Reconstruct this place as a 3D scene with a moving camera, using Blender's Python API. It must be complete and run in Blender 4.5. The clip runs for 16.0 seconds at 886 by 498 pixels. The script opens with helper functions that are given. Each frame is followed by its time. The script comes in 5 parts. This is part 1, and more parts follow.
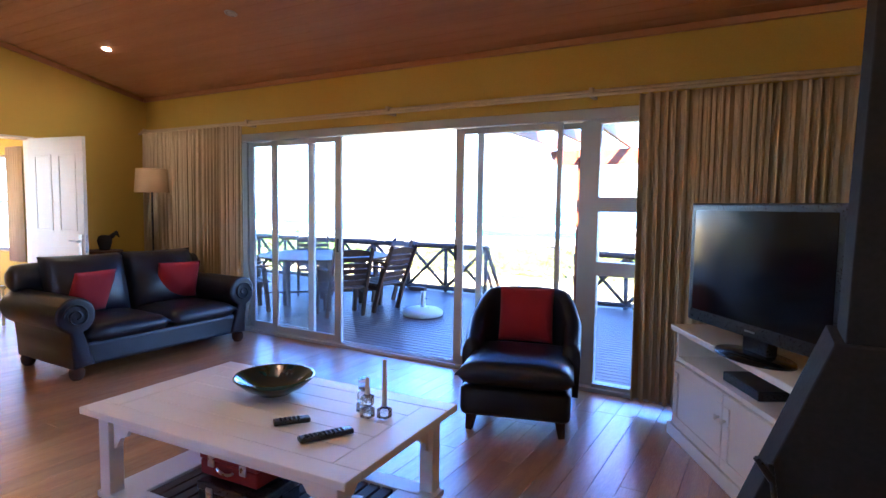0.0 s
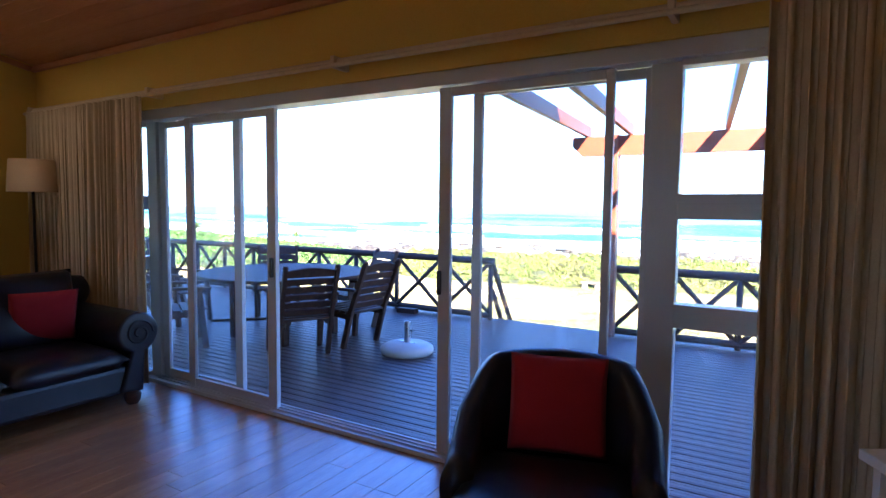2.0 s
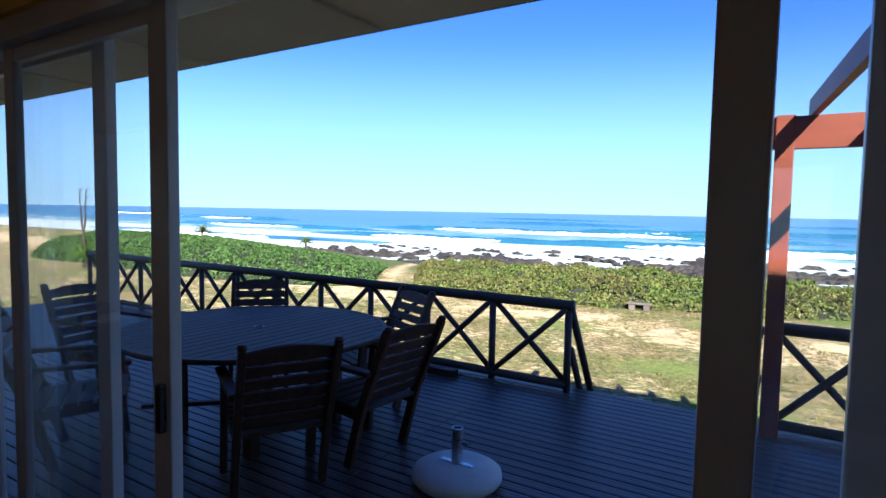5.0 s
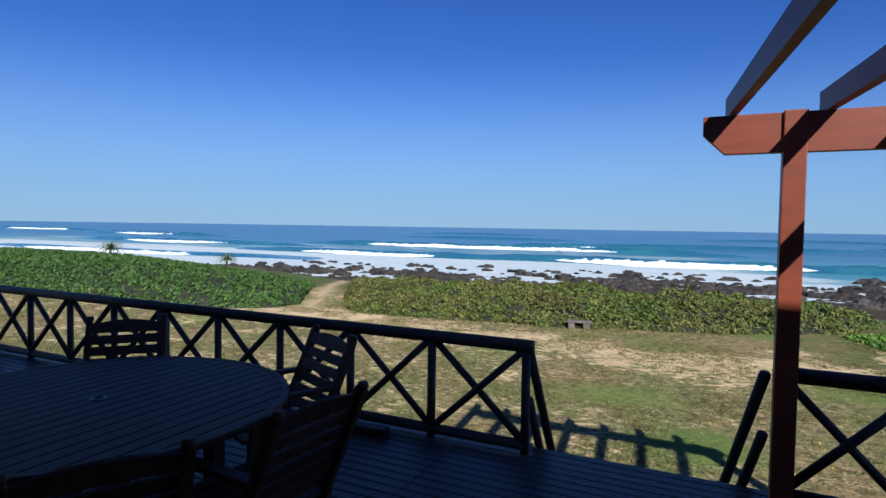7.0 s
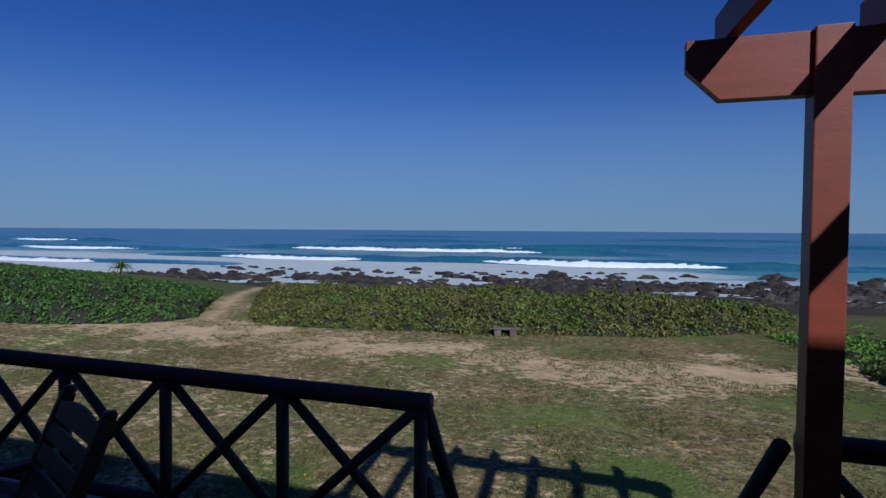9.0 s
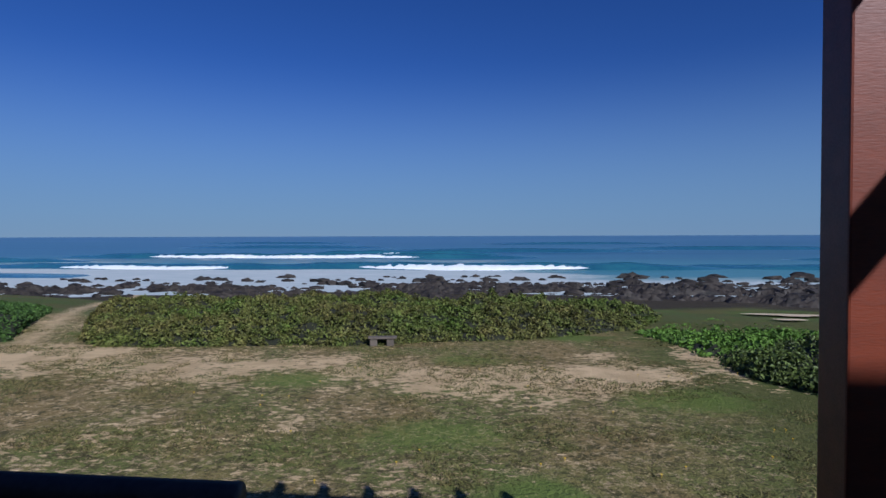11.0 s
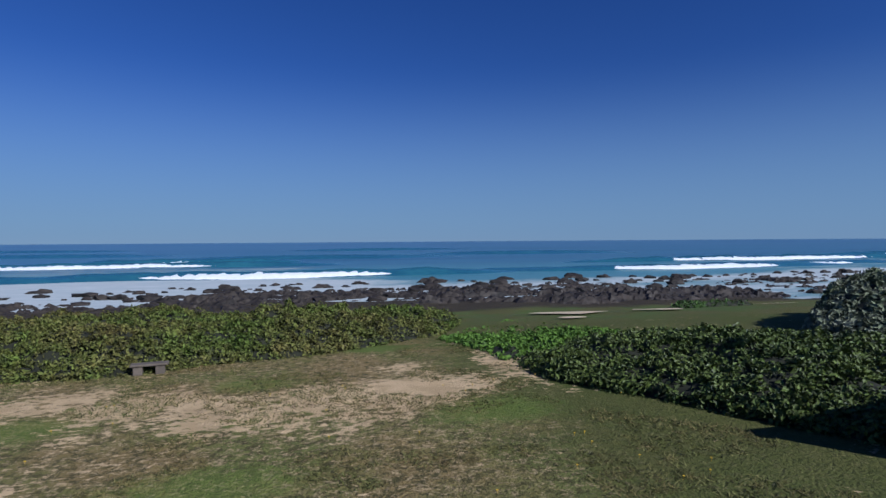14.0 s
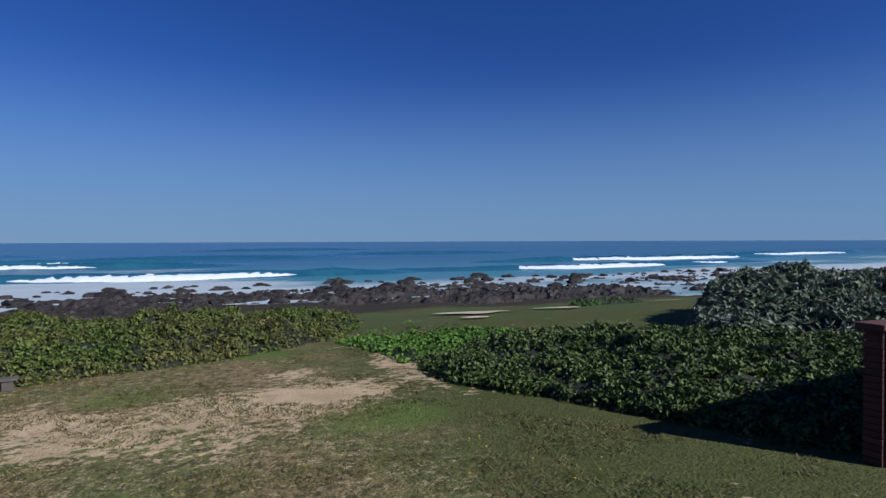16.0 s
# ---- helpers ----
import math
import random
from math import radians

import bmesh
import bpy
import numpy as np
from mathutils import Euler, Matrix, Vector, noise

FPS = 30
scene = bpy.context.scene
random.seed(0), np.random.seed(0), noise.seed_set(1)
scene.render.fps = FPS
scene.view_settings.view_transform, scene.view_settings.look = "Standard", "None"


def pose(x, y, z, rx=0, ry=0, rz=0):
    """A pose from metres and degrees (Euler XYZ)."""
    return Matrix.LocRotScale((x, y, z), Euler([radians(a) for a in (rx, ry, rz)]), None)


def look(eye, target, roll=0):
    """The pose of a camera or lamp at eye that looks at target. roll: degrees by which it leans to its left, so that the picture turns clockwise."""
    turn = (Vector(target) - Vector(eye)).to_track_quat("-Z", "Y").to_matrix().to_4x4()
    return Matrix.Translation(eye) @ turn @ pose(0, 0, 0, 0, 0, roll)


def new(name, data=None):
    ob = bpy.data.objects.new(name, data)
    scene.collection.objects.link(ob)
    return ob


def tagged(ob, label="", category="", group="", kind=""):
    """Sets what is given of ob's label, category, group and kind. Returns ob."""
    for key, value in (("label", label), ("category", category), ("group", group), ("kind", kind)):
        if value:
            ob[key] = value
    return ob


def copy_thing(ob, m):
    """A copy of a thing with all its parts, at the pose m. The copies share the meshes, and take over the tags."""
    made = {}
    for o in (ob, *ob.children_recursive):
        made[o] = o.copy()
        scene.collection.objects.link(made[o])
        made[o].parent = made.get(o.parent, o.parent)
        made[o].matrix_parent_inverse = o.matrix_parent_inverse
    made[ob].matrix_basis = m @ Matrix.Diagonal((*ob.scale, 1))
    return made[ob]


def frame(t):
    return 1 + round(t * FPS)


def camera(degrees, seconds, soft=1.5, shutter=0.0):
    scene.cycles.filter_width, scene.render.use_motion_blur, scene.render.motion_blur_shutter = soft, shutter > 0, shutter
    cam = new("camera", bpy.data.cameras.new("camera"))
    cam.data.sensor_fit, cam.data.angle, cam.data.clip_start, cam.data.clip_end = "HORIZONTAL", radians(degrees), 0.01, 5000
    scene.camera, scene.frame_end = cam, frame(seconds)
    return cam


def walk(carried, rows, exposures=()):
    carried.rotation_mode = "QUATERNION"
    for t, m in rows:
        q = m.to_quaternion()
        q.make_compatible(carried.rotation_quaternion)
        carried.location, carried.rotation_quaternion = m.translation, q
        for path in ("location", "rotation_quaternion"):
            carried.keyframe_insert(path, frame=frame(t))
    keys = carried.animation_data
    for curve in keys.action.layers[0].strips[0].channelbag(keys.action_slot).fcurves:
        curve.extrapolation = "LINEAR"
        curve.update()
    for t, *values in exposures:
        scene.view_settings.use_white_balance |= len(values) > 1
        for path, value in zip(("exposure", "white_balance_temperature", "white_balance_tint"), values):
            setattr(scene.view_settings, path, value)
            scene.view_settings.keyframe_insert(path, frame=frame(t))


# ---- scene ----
cam = camera(76.0, 16.0)
PATH = [
    (0, (0.635, -0.143, 1.471), (-0.369, 1.581, 1.319), 0.8),
    (0.5, (0.432, 0.24, 1.446), (-0.567, 1.967, 1.303), 0.9),
    (1, (0.248, 0.704, 1.444), (-0.77, 2.42, 1.298), 0.9),
    (1.5, (0.047, 1.113, 1.461), (-0.971, 2.828, 1.315), 0.7),
    (2, (-0.151, 1.554, 1.481), (-1.177, 3.264, 1.336), 0.6),
    (2.5, (-0.404, 1.961, 1.493), (-1.443, 3.664, 1.347), 0.6),
    (3, (-0.627, 2.319, 1.495), (-1.69, 4.007, 1.351), 0.6),
    (3.5, (-0.895, 2.651, 1.52), (-1.968, 4.332, 1.379), 0.9),
    (3.7, (-1.0, 2.789, 1.53), (-2.082, 4.466, 1.39), 1.0),
    (5.8, (-1.957, 3.712, 1.637), (-2.974, 5.427, 1.521), 1.2),
    (6, (-1.963, 3.784, 1.631), (-2.955, 5.515, 1.525), 1.3),
    (6.5, (-2.141, 4.072, 1.651), (-3.061, 5.845, 1.564), 1.0),
    (7, (-2.273, 4.393, 1.638), (-3.137, 6.195, 1.559), 0.9),
    (7.5, (-2.391, 4.742, 1.627), (-3.211, 6.565, 1.554), 0.6),
    (8, (-2.442, 5.155, 1.635), (-3.223, 6.995, 1.564), 0.5),
    (8.5, (-2.48, 5.495, 1.608), (-3.201, 7.359, 1.54), 0.4),
    (9, (-2.542, 5.85, 1.603), (-3.175, 7.746, 1.535), 0.4),
    (9.2, (-2.559, 5.984, 1.591), (-3.159, 7.891, 1.525), 0.4),
    (11.3, (-2.754, 7.016, 1.51), (-2.892, 9.011, 1.458), -0.1),
    (11.5, (-2.797, 7.13, 1.505), (-2.885, 9.128, 1.449), 0.0),
    (12, (-2.829, 7.361, 1.5), (-2.798, 9.36, 1.444), -0.1),
    (12.5, (-2.834, 7.538, 1.489), (-2.68, 9.532, 1.44), -0.2),
    (13, (-2.751, 7.749, 1.502), (-2.485, 9.731, 1.453), -0.2),
    (13.5, (-2.655, 7.851, 1.487), (-2.288, 9.817, 1.451), -0.3),
    (14, (-2.538, 7.969, 1.476), (-2.07, 9.914, 1.447), -0.4),
    (14.5, (-2.416, 8.09, 1.466), (-1.854, 10.009, 1.441), -0.3),
    (15, (-2.319, 8.183, 1.458), (-1.673, 10.076, 1.437), -0.3),
    (15.5, (-2.244, 8.253, 1.452), (-1.537, 10.124, 1.43), -0.2),
    (16, (-2.186, 8.306, 1.448), (-1.414, 10.151, 1.419), -0.2),
]
EXPOSURES = [(0.0, 5.4, 5800, 12), (1.0, 5.2, 5850, 12), (1.5, 4.95, 5850, 12), (2.0, 4.3, 5700, 13), (2.5, 3.75, 5600, 14), (3.0, 3.1, 5600, 14), (3.5, 2.65, 5600, 14), (5.8, 1.48, 5600, 9), (6.5, 0.98, 5600, 9), (7.0, 0.7, 5550, 10), (7.5, 0.38, 5450, 12), (8.5, 0.0, 5220, 15), (9.0, -0.22, 5200, 15), (9.2, -0.24, 5200, 15), (11.5, -0.04, 5260, 15), (16.0, 0.0, 5280, 15)]
SKY, SUN, LAMP = 0.055, 4.9, 18.0
walk(cam, [(t, look(eye, target, roll)) for t, eye, target, roll in PATH], EXPOSURES)

# ---- world, sun, lamps ----
SUN_WAY = Vector((-0.94, 1.23, -1.0)).normalized()
world = bpy.data.worlds.new("sky")
scene.world = world
world.use_nodes = True
wn = world.node_tree.nodes
sky = wn.new("ShaderNodeTexSky")
sky.sky_type = "NISHITA"
sky.sun_disc = False
sky.sun_elevation = math.asin(-SUN_WAY.z)
sky.sun_rotation = math.atan2(-SUN_WAY.x, -SUN_WAY.y)
sky.altitude = 1200
sky.air_density, sky.dust_density, sky.ozone_density = 1.0, 0.0, 3.5
wn["Background"].inputs["Strength"].default_value = SKY
clear = wn.new("ShaderNodeHueSaturation")
clear.inputs["Saturation"].default_value, clear.inputs["Hue"].default_value = 1.2, 0.514
world.node_tree.links.new(sky.outputs[0], clear.inputs["Color"])
tint = wn.new("ShaderNodeMix")
tint.data_type, tint.blend_type = "RGBA", "MULTIPLY"
tint.inputs[0].default_value, tint.inputs[7].default_value = 1.0, (0.84, 0.94, 1.1, 1)
world.node_tree.links.new(clear.outputs[0], tint.inputs[6])
# sea haze softens the sky towards the horizon
way, height, low, haze = wn.new("ShaderNodeTexCoord"), wn.new("ShaderNodeSeparateXYZ"), wn.new("ShaderNodeMapRange"), wn.new("ShaderNodeMix")
world.node_tree.links.new(way.outputs["Generated"], height.inputs[0])
world.node_tree.links.new(height.outputs[2], low.inputs[0])
low.interpolation_type = "SMOOTHSTEP"
low.inputs[1].default_value, low.inputs[2].default_value, low.inputs[3].default_value, low.inputs[4].default_value = 0.0, 0.3, 0.85, 0.0
haze.data_type = "RGBA"
world.node_tree.links.new(low.outputs[0], haze.inputs[0])
world.node_tree.links.new(tint.outputs[2], haze.inputs[6])
haze.inputs[7].default_value = (3.1, 4.85, 6.7, 1)
world.node_tree.links.new(haze.outputs[2], wn["Background"].inputs["Color"])
sun = new("sun", bpy.data.lights.new("sun", "SUN"))
sun.data.energy, sun.data.angle, sun.data.color = SUN, radians(0.53), (1.0, 0.93, 0.81)
sun.matrix_basis = look((20, -30, 30), Vector((20, -30, 30)) + SUN_WAY)


# ---- materials ----
def mat(name, c1, c2=None, rough=0.5, metal=0.0, scale=3.0, fine=40.0, bump=0.1, stretch=(1, 1, 1), vary=0.0, island=0.0, spec=0.5, coat=0.0, sheen=0.0, rough_vary=0.12, alpha=None):
    """Two colours mixed by coarse and fine noise, fine relief, and a change from object to object (vary) or piece to piece (island)."""
    m = bpy.data.materials.new(name)
    m.use_nodes = True
    n, l = m.node_tree.nodes, m.node_tree.links
    b = n["Principled BSDF"]
    c2 = c2 or tuple(v * 0.8 for v in c1)
    tc, mp = n.new("ShaderNodeTexCoord"), n.new("ShaderNodeMapping")
    mp.inputs["Scale"].default_value = stretch
    l.new(tc.outputs["Object"], mp.inputs["Vector"])
    big, small = n.new("ShaderNodeTexNoise"), n.new("ShaderNodeTexNoise")
    big.inputs["Scale"].default_value, small.inputs["Scale"].default_value = scale, fine
    big.inputs["Detail"].default_value, small.inputs["Detail"].default_value = 5, 4
    for t in (big, small):
        l.new(mp.outputs[0], t.inputs["Vector"])
    mixf = n.new("ShaderNodeMix")
    mixf.inputs[0].default_value = 0.4
    l.new(big.outputs["Fac"], mixf.inputs[2])
    l.new(small.outputs["Fac"], mixf.inputs[3])
    ramp = n.new("ShaderNodeMapRange")
    ramp.inputs[1].default_value, ramp.inputs[2].default_value = 0.36, 0.64
    l.new(mixf.outputs[0], ramp.inputs[0])
    mix = n.new("ShaderNodeMix")
    mix.data_type = "RGBA"
    mix.inputs[6].default_value, mix.inputs[7].default_value = (*c1, 1), (*c2, 1)
    l.new(ramp.outputs[0], mix.inputs[0])
    colour = mix.outputs[2]
    if vary or island:
        src = n.new("ShaderNodeObjectInfo").outputs["Random"] if vary else n.new("ShaderNodeNewGeometry").outputs["Random Per Island"]
        r = n.new("ShaderNodeMapRange")
        k = vary or island
        r.inputs[3].default_value, r.inputs[4].default_value = 1 - k, 1 + k
        l.new(src, r.inputs[0])
        hsv = n.new("ShaderNodeHueSaturation")
        l.new(r.outputs[0], hsv.inputs["Value"])
        l.new(colour, hsv.inputs["Color"])
        colour = hsv.outputs[0]
    l.new(colour, b.inputs["Base Color"])
    rr = n.new("ShaderNodeMapRange")
    rr.inputs[3].default_value, rr.inputs[4].default_value = max(0.02, rough - rough_vary), min(1, rough + rough_vary)
    l.new(small.outputs["Fac"], rr.inputs[0])
    l.new(rr.outputs[0], b.inputs["Roughness"])
    b.inputs["Metallic"].default_value = metal
    b.inputs["Specular IOR Level"].default_value = spec
    b.inputs["Coat Weight"].default_value, b.inputs["Coat Roughness"].default_value = coat, 0.27 if coat > 0.8 else 0.06
    b.inputs["Sheen Weight"].default_value = sheen
    if bump:
        bp = n.new("ShaderNodeBump")
        bp.inputs["Strength"].default_value, bp.inputs["Distance"].default_value = bump, 0.01
        l.new(mixf.outputs[0], bp.inputs["Height"])
        l.new(bp.outputs[0], b.inputs["Normal"])
    return m


M_wall = mat("yellow_paint", (0.62, 0.42, 0.085), (0.56, 0.37, 0.07), 0.75, scale=0.8, fine=120, bump=0.12)
M_white_wall = mat("white_wall_paint", (0.75, 0.72, 0.66), (0.7, 0.67, 0.6), 0.8, scale=0.8, fine=120, bump=0.1)
M_ceiling = mat("ceiling_boards", (0.5, 0.235, 0.115), (0.42, 0.185, 0.085), 0.5, scale=1.5, fine=30, stretch=(0.4, 6, 6), bump=0.08)
M_trim = mat("cream_trim", (0.62, 0.5, 0.32), (0.55, 0.43, 0.27), 0.5, bump=0.05)
M_plank = mat("pine_floor", (0.5, 0.27, 0.11), (0.33, 0.135, 0.05), 0.33, scale=2.2, fine=26, stretch=(7, 0.7, 1), bump=0.12, vary=0.14, coat=1.0)
M_white = mat("white_painted_wood", (0.84, 0.81, 0.75), (0.81, 0.775, 0.71), 0.34, scale=2, fine=60, bump=0.05)
M_alu = mat("white_aluminium", (0.5, 0.51, 0.53), (0.46, 0.47, 0.49), 0.35, metal=0.0, scale=2, fine=80, bump=0.02)
M_leather = mat("black_leather", (0.009, 0.009, 0.014), (0.016, 0.015, 0.023), 0.34, scale=6, fine=180, bump=0.22, spec=0.42)
M_red = mat("red_cushion_cloth", (0.36, 0.01, 0.015), (0.28, 0.006, 0.011), 0.9, scale=4, fine=300, bump=0.25, sheen=0.05)
M_curtain = mat("cream_curtain_cloth", (0.62, 0.49, 0.32), (0.54, 0.41, 0.26), 0.9, scale=3, fine=220, bump=0.2, stretch=(1, 1, 0.3))
M_black = mat("black_plastic", (0.012, 0.012, 0.013), (0.018, 0.018, 0.02), 0.3, fine=120, bump=0.03)
M_screen = mat("tv_glass", (0.006, 0.006, 0.008), (0.008, 0.008, 0.01), 0.12, fine=10, bump=0.0, rough_vary=0.03)
M_dark_wood = mat("dark_stained_wood", (0.075, 0.033, 0.018), (0.045, 0.019, 0.011), 0.62, scale=4, fine=40, stretch=(6, 1, 6), bump=0.15, vary=0.15, spec=0.3)
M_rail = mat("dark_creosoted_pole", (0.055, 0.034, 0.024), (0.032, 0.019, 0.014), 0.6, scale=5, fine=50, bump=0.25, vary=0.15)
M_deck = mat("dark_deck_board", (0.1, 0.058, 0.046), (0.065, 0.037, 0.03), 0.4, scale=3, fine=35, stretch=(0.6, 8, 8), bump=0.15, vary=0.25, spec=0.55)
M_pergola = mat("red_brown_beam", (0.19, 0.034, 0.009), (0.13, 0.023, 0.006), 0.5, scale=3, fine=40, stretch=(1, 6, 6), bump=0.1)
M_soffit = mat("soffit_board", (0.6, 0.55, 0.46), (0.52, 0.47, 0.38), 0.7, scale=2, fine=60, bump=0.06)
M_metal = mat("brushed_steel", (0.6, 0.6, 0.6), (0.5, 0.5, 0.5), 0.3, metal=1.0, bump=0.02)
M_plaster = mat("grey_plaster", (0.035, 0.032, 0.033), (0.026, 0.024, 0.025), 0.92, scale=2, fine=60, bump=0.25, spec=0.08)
M_concrete = mat("pale_concrete", (0.62, 0.6, 0.54), (0.5, 0.48, 0.43), 0.85, scale=5, fine=90, bump=0.3)
M_glaze = mat("dark_green_glaze", (0.008, 0.03, 0.032), (0.012, 0.045, 0.045), 0.1, scale=5, fine=40, bump=0.02, coat=0.6)
M_wax = mat("ivory_wax", (0.75, 0.68, 0.55), None, 0.5, bump=0.02)
M_shade = mat("cream_lamp_shade", (0.6, 0.42, 0.25), (0.54, 0.37, 0.21), 0.85, fine=200, bump=0.15)
M_case_red = mat("red_case", (0.3, 0.014, 0.014), (0.22, 0.01, 0.01), 0.5, bump=0.1)
M_brick = mat("red_brown_brick", (0.11, 0.036, 0.024), (0.07, 0.024, 0.017), 0.85, scale=6, fine=70, bump=0.35, vary=0.25)
M_weathered = mat("weathered_wood", (0.16, 0.13, 0.1), (0.08, 0.066, 0.05), 0.85, scale=4, fine=60, bump=0.3)
M_mortar = mat("mortar", (0.1, 0.08, 0.065), None, 0.9, fine=90, bump=0.3)
M_rock = mat("shore_rock", (0.055, 0.044, 0.034), (0.008, 0.007, 0.007), 0.7, scale=0.7, fine=3.0, bump=1.0, rough_vary=0.2, spec=0.3, stretch=(0.6, 1, 1))
# near-black green: the shade between hedge leaves is put into this colour
M_hedge_shade = mat("hedge_interior", (0.022, 0.024, 0.01), (0.012, 0.014, 0.006), 0.9, scale=3, fine=12, bump=0.6)
M_leaf = mat("hedge_leaf", (0.065, 0.115, 0.024), (0.042, 0.085, 0.018), 0.62, scale=0.45, fine=3, bump=0.0, island=0.55, spec=0.22)
M_leaf_dry = mat("mixed_dry_leaf", (0.122, 0.104, 0.031), (0.077, 0.118, 0.019), 0.62, scale=0.35, fine=3, bump=0.0, island=0.7, spec=0.22)
M_leaf_dark = mat("dark_leaf", (0.06, 0.09, 0.018), (0.095, 0.125, 0.026), 0.55, scale=0.6, fine=3, bump=0.0, island=0.65, spec=0.3)
M_leaf_grey = mat("grey_green_leaf", (0.21, 0.22, 0.15), (0.085, 0.115, 0.05), 0.62, scale=0.9, fine=3, bump=0.0, island=0.6, spec=0.22)
M_leaf_light = mat("light_green_leaf", (0.11, 0.2, 0.026), (0.08, 0.15, 0.022), 0.62, scale=0.6, fine=3, bump=0.0, island=0.4, spec=0.22)
M_grass = mat("grass_blade", (0.17, 0.13, 0.05), (0.1, 0.115, 0.03), 0.6, scale=0.6, fine=4, bump=0.0, island=0.7, spec=0.22)
M_yellow = mat("yellow_petal", (0.75, 0.5, 0.03), None, 0.6, bump=0.0)
M_foam = mat("sea_foam", (0.86, 0.87, 0.86), (0.74, 0.77, 0.78), 0.85, scale=0.4, fine=2.0, bump=0.5)
M_sand = mat("pale_sand", (0.66, 0.52, 0.32), (0.58, 0.45, 0.27), 0.9, scale=1, fine=30, bump=0.2)
M_swell = mat("swell_water", (0.04, 0.16, 0.2), (0.025, 0.11, 0.16), 0.2, scale=0.1, fine=0.8, bump=0.4)

M_glass = bpy.data.materials.new("window_glass")
M_glass.use_nodes = True
g = M_glass.node_tree.nodes["Principled BSDF"]
g.inputs["Base Color"].default_value = (0.97, 0.985, 0.98, 1)
g.inputs["Transmission Weight"].default_value, g.inputs["Roughness"].default_value, g.inputs["IOR"].default_value = 1.0, 0.0, 1.45
salt, veil = M_glass.node_tree.nodes.new("ShaderNodeMixShader"), M_glass.node_tree.nodes.new("ShaderNodeBsdfTranslucent")
veil.inputs["Color"].default_value = (0.9, 0.92, 0.95, 1)
film = M_glass.node_tree.nodes.new("ShaderNodeTexNoise")
film.inputs["Scale"].default_value, film.inputs["Detail"].default_value = 1.3, 5
grime = M_glass.node_tree.nodes.new("ShaderNodeMapRange")
grime.inputs[1].default_value, grime.inputs[2].default_value, grime.inputs[3].default_value, grime.inputs[4].default_value = 0.35, 0.7, 0.006, 0.026
M_glass.node_tree.links.new(film.outputs["Fac"], grime.inputs[0])
M_glass.node_tree.links.new(grime.outputs[0], salt.inputs[0])
M_glass.node_tree.links.new(g.outputs[0], salt.inputs[1])
M_glass.node_tree.links.new(veil.outputs[0], salt.inputs[2])
M_glass.node_tree.links.new(salt.outputs[0], M_glass.node_tree.nodes["Material Output"].inputs[0])
M_crystal = bpy.data.materials.new("clear_crystal")
M_crystal.use_nodes = True
g = M_crystal.node_tree.nodes["Principled BSDF"]
g.inputs["Transmission Weight"].default_value, g.inputs["Roughness"].default_value, g.inputs["IOR"].default_value = 1.0, 0.03, 1.5
M_glow = bpy.data.materials.new("lamp_glow")
M_glow.use_nodes = True
g = M_glow.node_tree.nodes["Principled BSDF"]
g.inputs["Emission Color"].default_value, g.inputs["Emission Strength"].default_value = (1, 0.8, 0.55, 1), LAMP


def node_maker(m):
    n, l = m.node_tree.nodes, m.node_tree.links

    def math_node(op, a, b=0.0, c=0.0):
        k = n.new("ShaderNodeMath")
        k.operation = op
        for i, v in enumerate((a, b, c)):
            if isinstance(v, (int, float)):
                k.inputs[i].default_value = v
            else:
                l.new(v, k.inputs[i])
        return k.outputs[0]

    def smooth(v, lo, hi):
        k = n.new("ShaderNodeMapRange")
        k.interpolation_type = "SMOOTHSTEP"
        k.inputs[1].default_value, k.inputs[2].default_value = lo, hi
        l.new(v, k.inputs[0])
        return k.outputs[0]

    def noise_node(vec, s, detail=4.0, rough=0.55):
        k = n.new("ShaderNodeTexNoise")
        k.inputs["Scale"].default_value, k.inputs["Detail"].default_value, k.inputs["Roughness"].default_value = s, detail, rough
        l.new(vec, k.inputs["Vector"])
        return k.outputs["Fac"]

    def mixc(f, a, b):
        k = n.new("ShaderNodeMix")
        k.data_type = "RGBA"
        for i, v in ((0, f), (6, a), (7, b)):
            if isinstance(v, tuple):
                k.inputs[i].default_value = (*v, 1)
            elif isinstance(v, float):
                k.inputs[i].default_value = v
            else:
                l.new(v, k.inputs[i])
        return k.outputs[2]

    return n, l, math_node, smooth, noise_node, mixc


